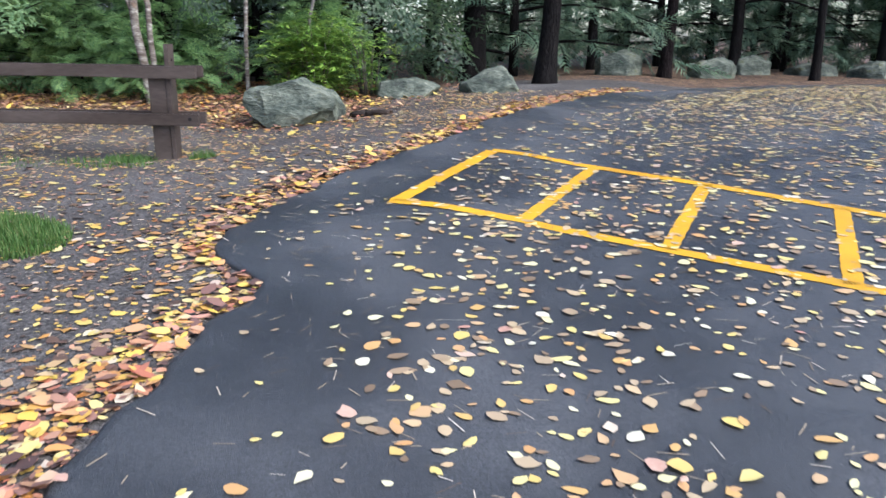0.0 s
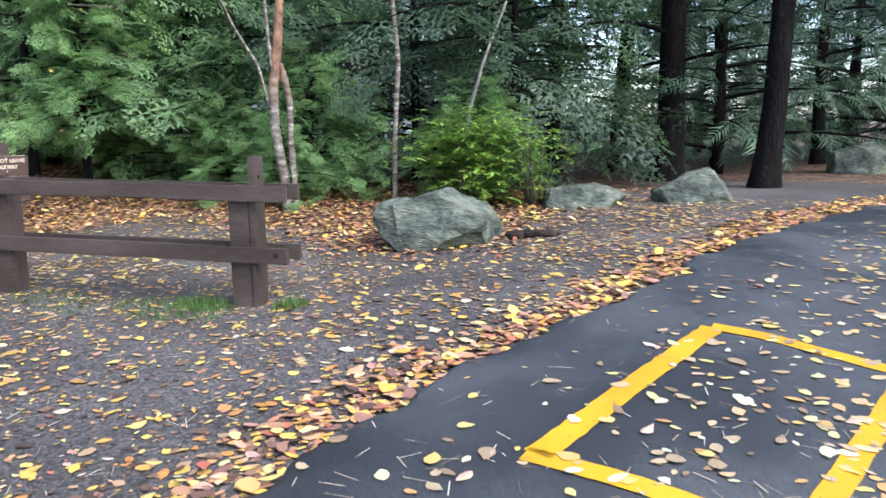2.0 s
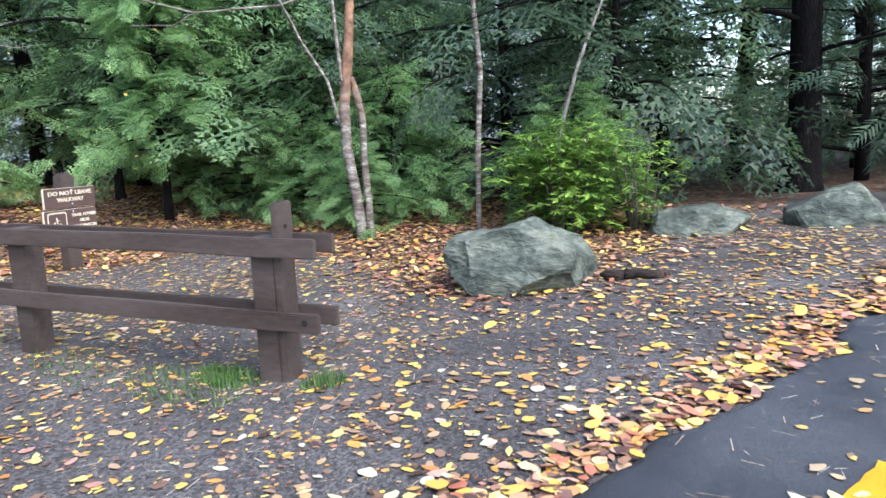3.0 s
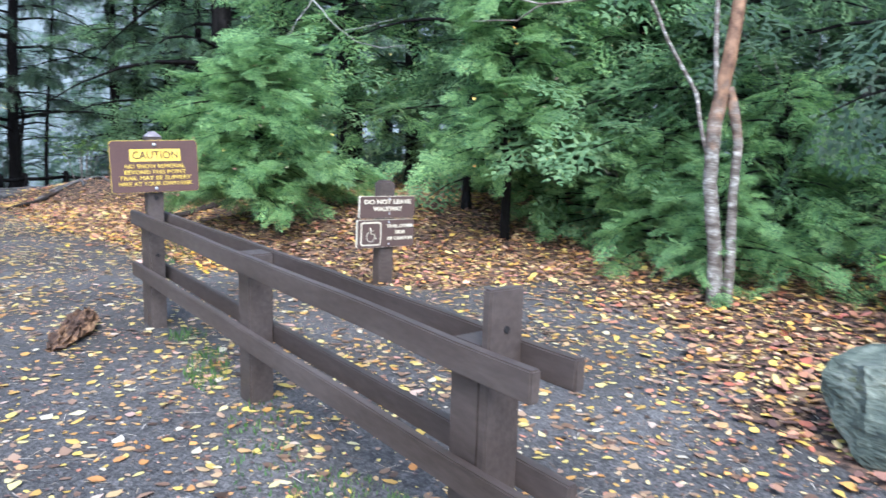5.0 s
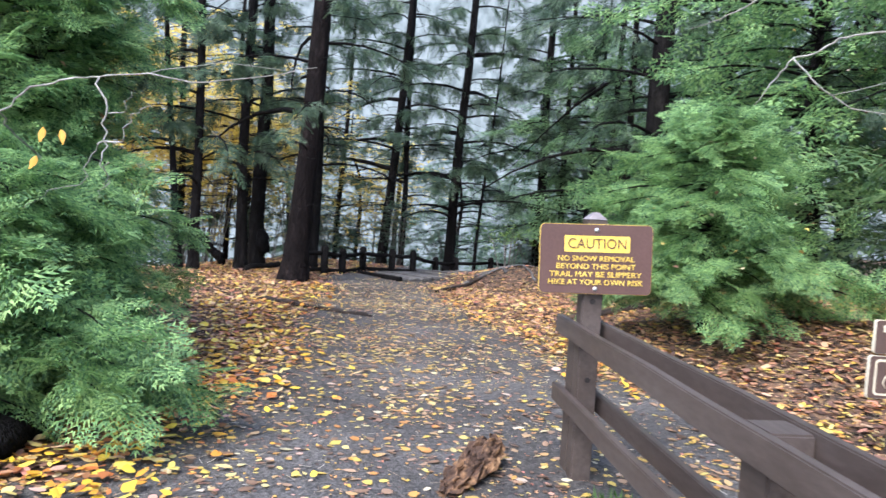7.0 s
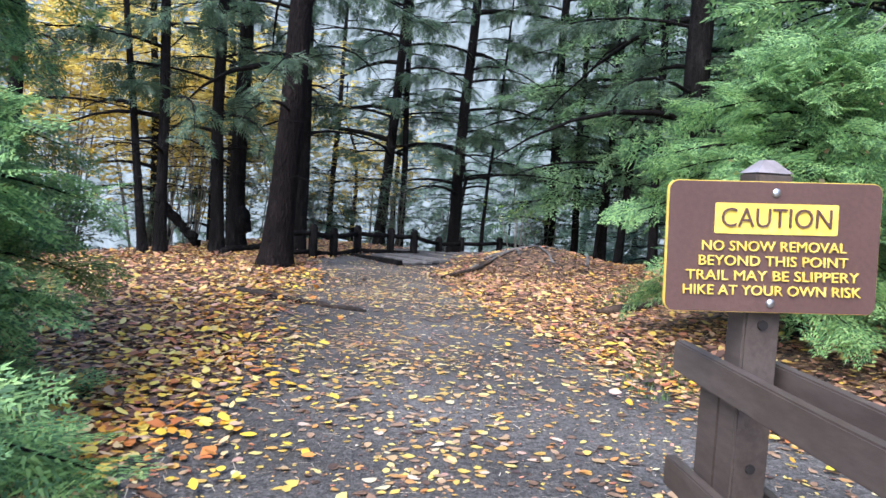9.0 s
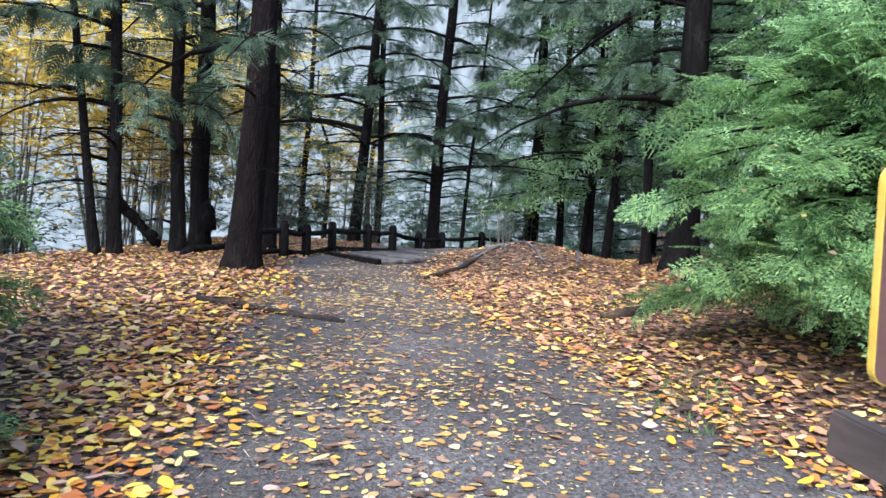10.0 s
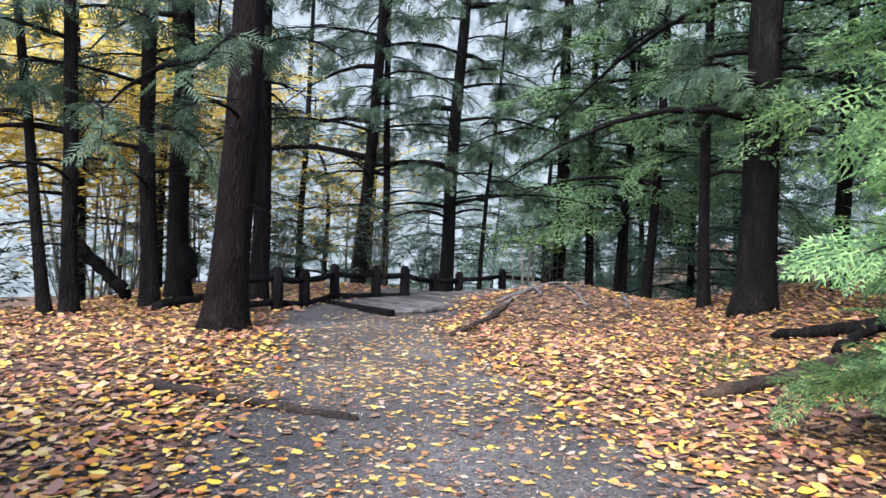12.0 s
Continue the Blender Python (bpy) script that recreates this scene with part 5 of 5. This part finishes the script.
bb = bush("bright yellow-green leafy bush behind the boulder", -4.6, 12.5, 3, 0.8, 1.22, 1150, BRIGHT_LEAF, (0.07, 0.14), stems=18)
bush("bright green leafy shrub low beside boulders", -3.95, 13.0, 4, 0.6, 0.95, 200, BRIGHT_LEAF)
rh = bush("dark green rhododendron with long leaf whorls", -10.2, 12.6, 5, 1.3, 2.6, 420, SHADED_FOLIAGE, (0.1, 0.18), 14)
for x, y, rz, s in ((-8.3, 13.6, 40, 1.1), (-12.2, 11.9, 90, 1.0), (-14.2, 11.2, 160, 0.9), (-17.4, -3.7, 35, 0.6), (-15.0, -5.3, 20, 1.1), (-16.9, -6.1, 140, 1.15), (-13.6, -5.0, 250, 0.95), (-18.6, -7.2, 300, 1.3), (-20.2, -3.3, 120, 0.7), (-22.6, -2.6, 200, 0.75), (-15.6, -4.4, 260, 0.6), (-25.0, -4.4, 80, 0.9), (-21.5, 0.2, 10, 0.75), (-24.5, 3.4, 70, 0.8), (-26.2, 0.2, 20, 1.0)):
    again(rh, x, y, rz, s)
bush("small yellow-green shrub beyond the railing", -22.9, 2.9, 6, 0.9, 1.9, 160, BRIGHT_LEAF, (0.06, 0.12), 7, low=0.6)
yl = bush("yellow autumn saplings on the slope below the trail", -19.5, -4.2, 7, 1.9, 4.8, 720, YELLOW_LEAF, (0.1, 0.2), 8, "autumn_tree", 0.4)
for x, y, rz, s in ((-22.5, -3.6, 50, 1.1), (-17.2, -5.6, 140, 1.4), (-25.5, -6.4, 200, 1.7), (-28.0, -3.2, 20, 1.2), (-23.5, -8.5, 20, 2.0), (-19.0, -8.2, 80, 1.8), (-27.0, -10.0, 150, 2.2)):
    again(yl, x, y, rz, s)
for x, y, k, s in ((-31, 2.5, 0, 1.1), (-33, 5.5, 1, 1.2), (-34, -1.5, 2, 1.2), (-36, 9, 0, 1.4), (-33, -6, 1, 1.3), (-38, 4, 2, 1.4), (-29, 8.8, 2, 1.2), (-27.0, 6.6, 1, 0.9)):
    again(deep[k % 2], x, y, 37 * s * x, s)


# bare twiggy branch hanging by the hemlock
twigs = limb_tree("bare_branch", "bare pale crooked twigs reaching out of the hemlock", -7.35, 3.25, [
    ("branch", [(-0.7, -1.2, 1.6), (0.6, -0.4, 1.85), (1.05, -0.02, 1.94), (1.05, 0.21, 2.08), (1.05, 0.48, 2.13), (1.05, 0.64, 2.14), (1.05, 0.96, 2.16), (1.0, 1.21, 2.12), (0.95, 1.51, 2.15), (0.9, 1.88, 2.22)], [0.02, 0.017, 0.014, 0.013, 0.012, 0.011, 0.009, 0.008, 0.006, 0.003]),
    ("twig", [(1.05, 0.64, 2.14), (1.07, 0.72, 1.97), (1.05, 0.71, 1.8), (1.08, 0.73, 1.66), (1.05, 0.75, 1.53)], [0.014, 0.013, 0.011, 0.008, 0.003]),
    ("twig", [(1.05, 0.72, 1.94), (1.07, 0.84, 1.95), (1.05, 0.87, 2.06)], [0.007, 0.006, 0.003]),
    ("twig", [(1.05, 0.71, 1.79), (1.06, 0.82, 1.79), (1.05, 0.88, 1.94), (1.05, 1.0, 1.99)], [0.01, 0.009, 0.007, 0.003]),
    ("twig", [(1.05, 0.71, 1.8), (1.06, 0.62, 1.72), (1.05, 0.58, 1.56), (1.05, 0.36, 1.51), (1.05, 0.16, 1.39)], [0.009, 0.008, 0.006, 0.004, 0.002]),
    ("twig", [(1.06, 0.73, 1.68), (1.0, 0.69, 1.57), (1.05, 0.66, 1.47)], [0.006, 0.005, 0.002]),
    ("twig", [(1.05, 0.96, 2.16), (0.9, 1.3, 2.25), (0.85, 1.8, 2.2)], [0.006, 0.004, 0.002])], BARK_PALE, "branch", 0.42)
for lx, ly, lz, tilt in ((1.06, 0.3, 1.86, 10), (1.06, 0.42, 1.85, -15), (1.06, 0.26, 1.7, 25)):
    bm = bmesh.new()
    outline = [(0, 0, 0), (0.018, 0.004, -0.02), (0.022, 0.0, -0.045), (0.0, -0.006, -0.09), (-0.022, 0.0, -0.045), (-0.018, 0.004, -0.02)]
    vs = [bm.verts.new(q) for q in outline]
    bm.faces.new((vs[0], vs[1], vs[2], vs[3]))
    bm.faces.new((vs[0], vs[3], vs[4], vs[5]))
    bmesh.ops.transform(bm, matrix=pose(lx, ly, lz, 0, tilt, 100), verts=bm.verts)
    part("yellow_leaf", bm, MAPLE_LEAF, twigs, "hanging yellow leaf")
limb_tree("bare_branch", "long bare pale branches arching above the trail", -12.2, 10.6, [
    ("branch", [(0.0, 0.0, 3.2), (0.5, -1.0, 3.25), (0.7, -1.75, 3.16), (0.7, -2.06, 3.1), (0.7, -2.26, 2.95), (0.7, -2.48, 2.9), (0.7, -2.63, 2.7), (0.7, -2.83, 2.4)], [0.04, 0.034, 0.028, 0.026, 0.024, 0.022, 0.017, 0.008]),
    ("branch", [(0.7, -2.48, 2.9), (0.75, -2.23, 2.6), (0.7, -1.9, 2.38), (0.7, -1.54, 2.32), (0.6, -1.1, 2.4)], [0.02, 0.018, 0.015, 0.011, 0.004]),
    ("twig", [(0.74, -2.1, 2.5), (0.8, -1.7, 2.6), (0.7, -1.3, 2.75)], [0.01, 0.008, 0.003]),
    ("branch", [(0.0, 0.0, 4.3), (0.5, -1.5, 4.1), (0.7, -2.27, 3.85), (0.7, -2.54, 3.75), (0.7, -2.9, 3.5), (0.7, -3.24, 3.32), (0.7, -3.55, 3.22)], [0.036, 0.03, 0.026, 0.022, 0.018, 0.013, 0.006]),
    ("twig", [(0.7, -2.9, 3.5), (0.75, -3.2, 3.6), (0.7, -3.7, 3.55)], [0.012, 0.009, 0.003])], BARK_PALE, "branch", 0.42)


# ---- grass ----
def grass(label, x, y, rx, ry, n, hgt, seed, bare=False):
    rng = np.random.default_rng(seed)
    a, q = rng.uniform(0, 6.28, n), np.sqrt(rng.uniform(0, 1, n))
    px, py = x + np.cos(a) * q * rx, y + np.sin(a) * q * ry
    pz = height(px, py)
    th, l = rng.uniform(0, 6.28, n), hgt * rng.uniform(0.4, 1.1, n) * (1.15 - 0.5 * q)
    d = np.stack([np.cos(th), np.sin(th)], -1) * (l * rng.uniform(0.15, 0.75, n))[:, None]
    w = np.stack([-np.sin(th), np.cos(th)], -1) * 0.005
    b = np.stack([px, py, pz], -1)
    V = np.zeros((n, 3, 3))
    V[:, 0], V[:, 1] = b, b
    V[:, 0, :2] += w
    V[:, 1, :2] -= w
    V[:, 2, :2] = b[:, :2] + d
    V[:, 2, 2] = b[:, 2] + l
    return tagged(link_mesh("grass", faces_mesh("grass", V, 3), GRASS), label, "grass", kind="stuff")


grass("sparse green grass at the fence foot", -3.95, 7.6, 0.55, 0.28, 480, 0.055, 1)
grass("small green grass tuft beside the fence post", -3.2, 8.1, 0.12, 0.14, 160, 0.11, 2)
grass("green grass clump at the end post's foot", -3.85, 7.85, 0.3, 0.16, 420, 0.09, 8)
grass("thin grass under the rails", -4.9, 7.3, 0.7, 0.22, 260, 0.045, 3)
grass("bright green grass patch beside the asphalt", -2.65, 5.45, 0.55, 0.38, 3800, 0.12, 4)
grass("small green weeds at the sign post", -7.05, 6.75, 0.16, 0.16, 90, 0.09, 5)
grass("thin grass along the fence foot", -6.2, 6.95, 0.5, 0.15, 260, 0.08, 6)
grass("low moss and green plants beside the fallen log", -15.4, 5.85, 0.75, 0.5, 700, 0.07, 9)
grass("low green plants below the hemlock", -10.9, 6.3, 0.7, 0.3, 260, 0.1, 7)

# ---- glowing backdrop with painted mist, far beyond the valley ----
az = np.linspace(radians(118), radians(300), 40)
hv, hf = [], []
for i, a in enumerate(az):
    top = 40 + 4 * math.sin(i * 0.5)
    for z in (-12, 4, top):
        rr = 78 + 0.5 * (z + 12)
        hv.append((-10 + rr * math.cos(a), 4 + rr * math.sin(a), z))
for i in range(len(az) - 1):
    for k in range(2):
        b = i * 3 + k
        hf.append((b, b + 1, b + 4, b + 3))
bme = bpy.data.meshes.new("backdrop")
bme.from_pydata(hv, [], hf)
tagged(link_mesh("backdrop", bme, HAZE), "pale glowing backdrop with painted mist, for a hillside far across the valley", "hillside", kind="structure")
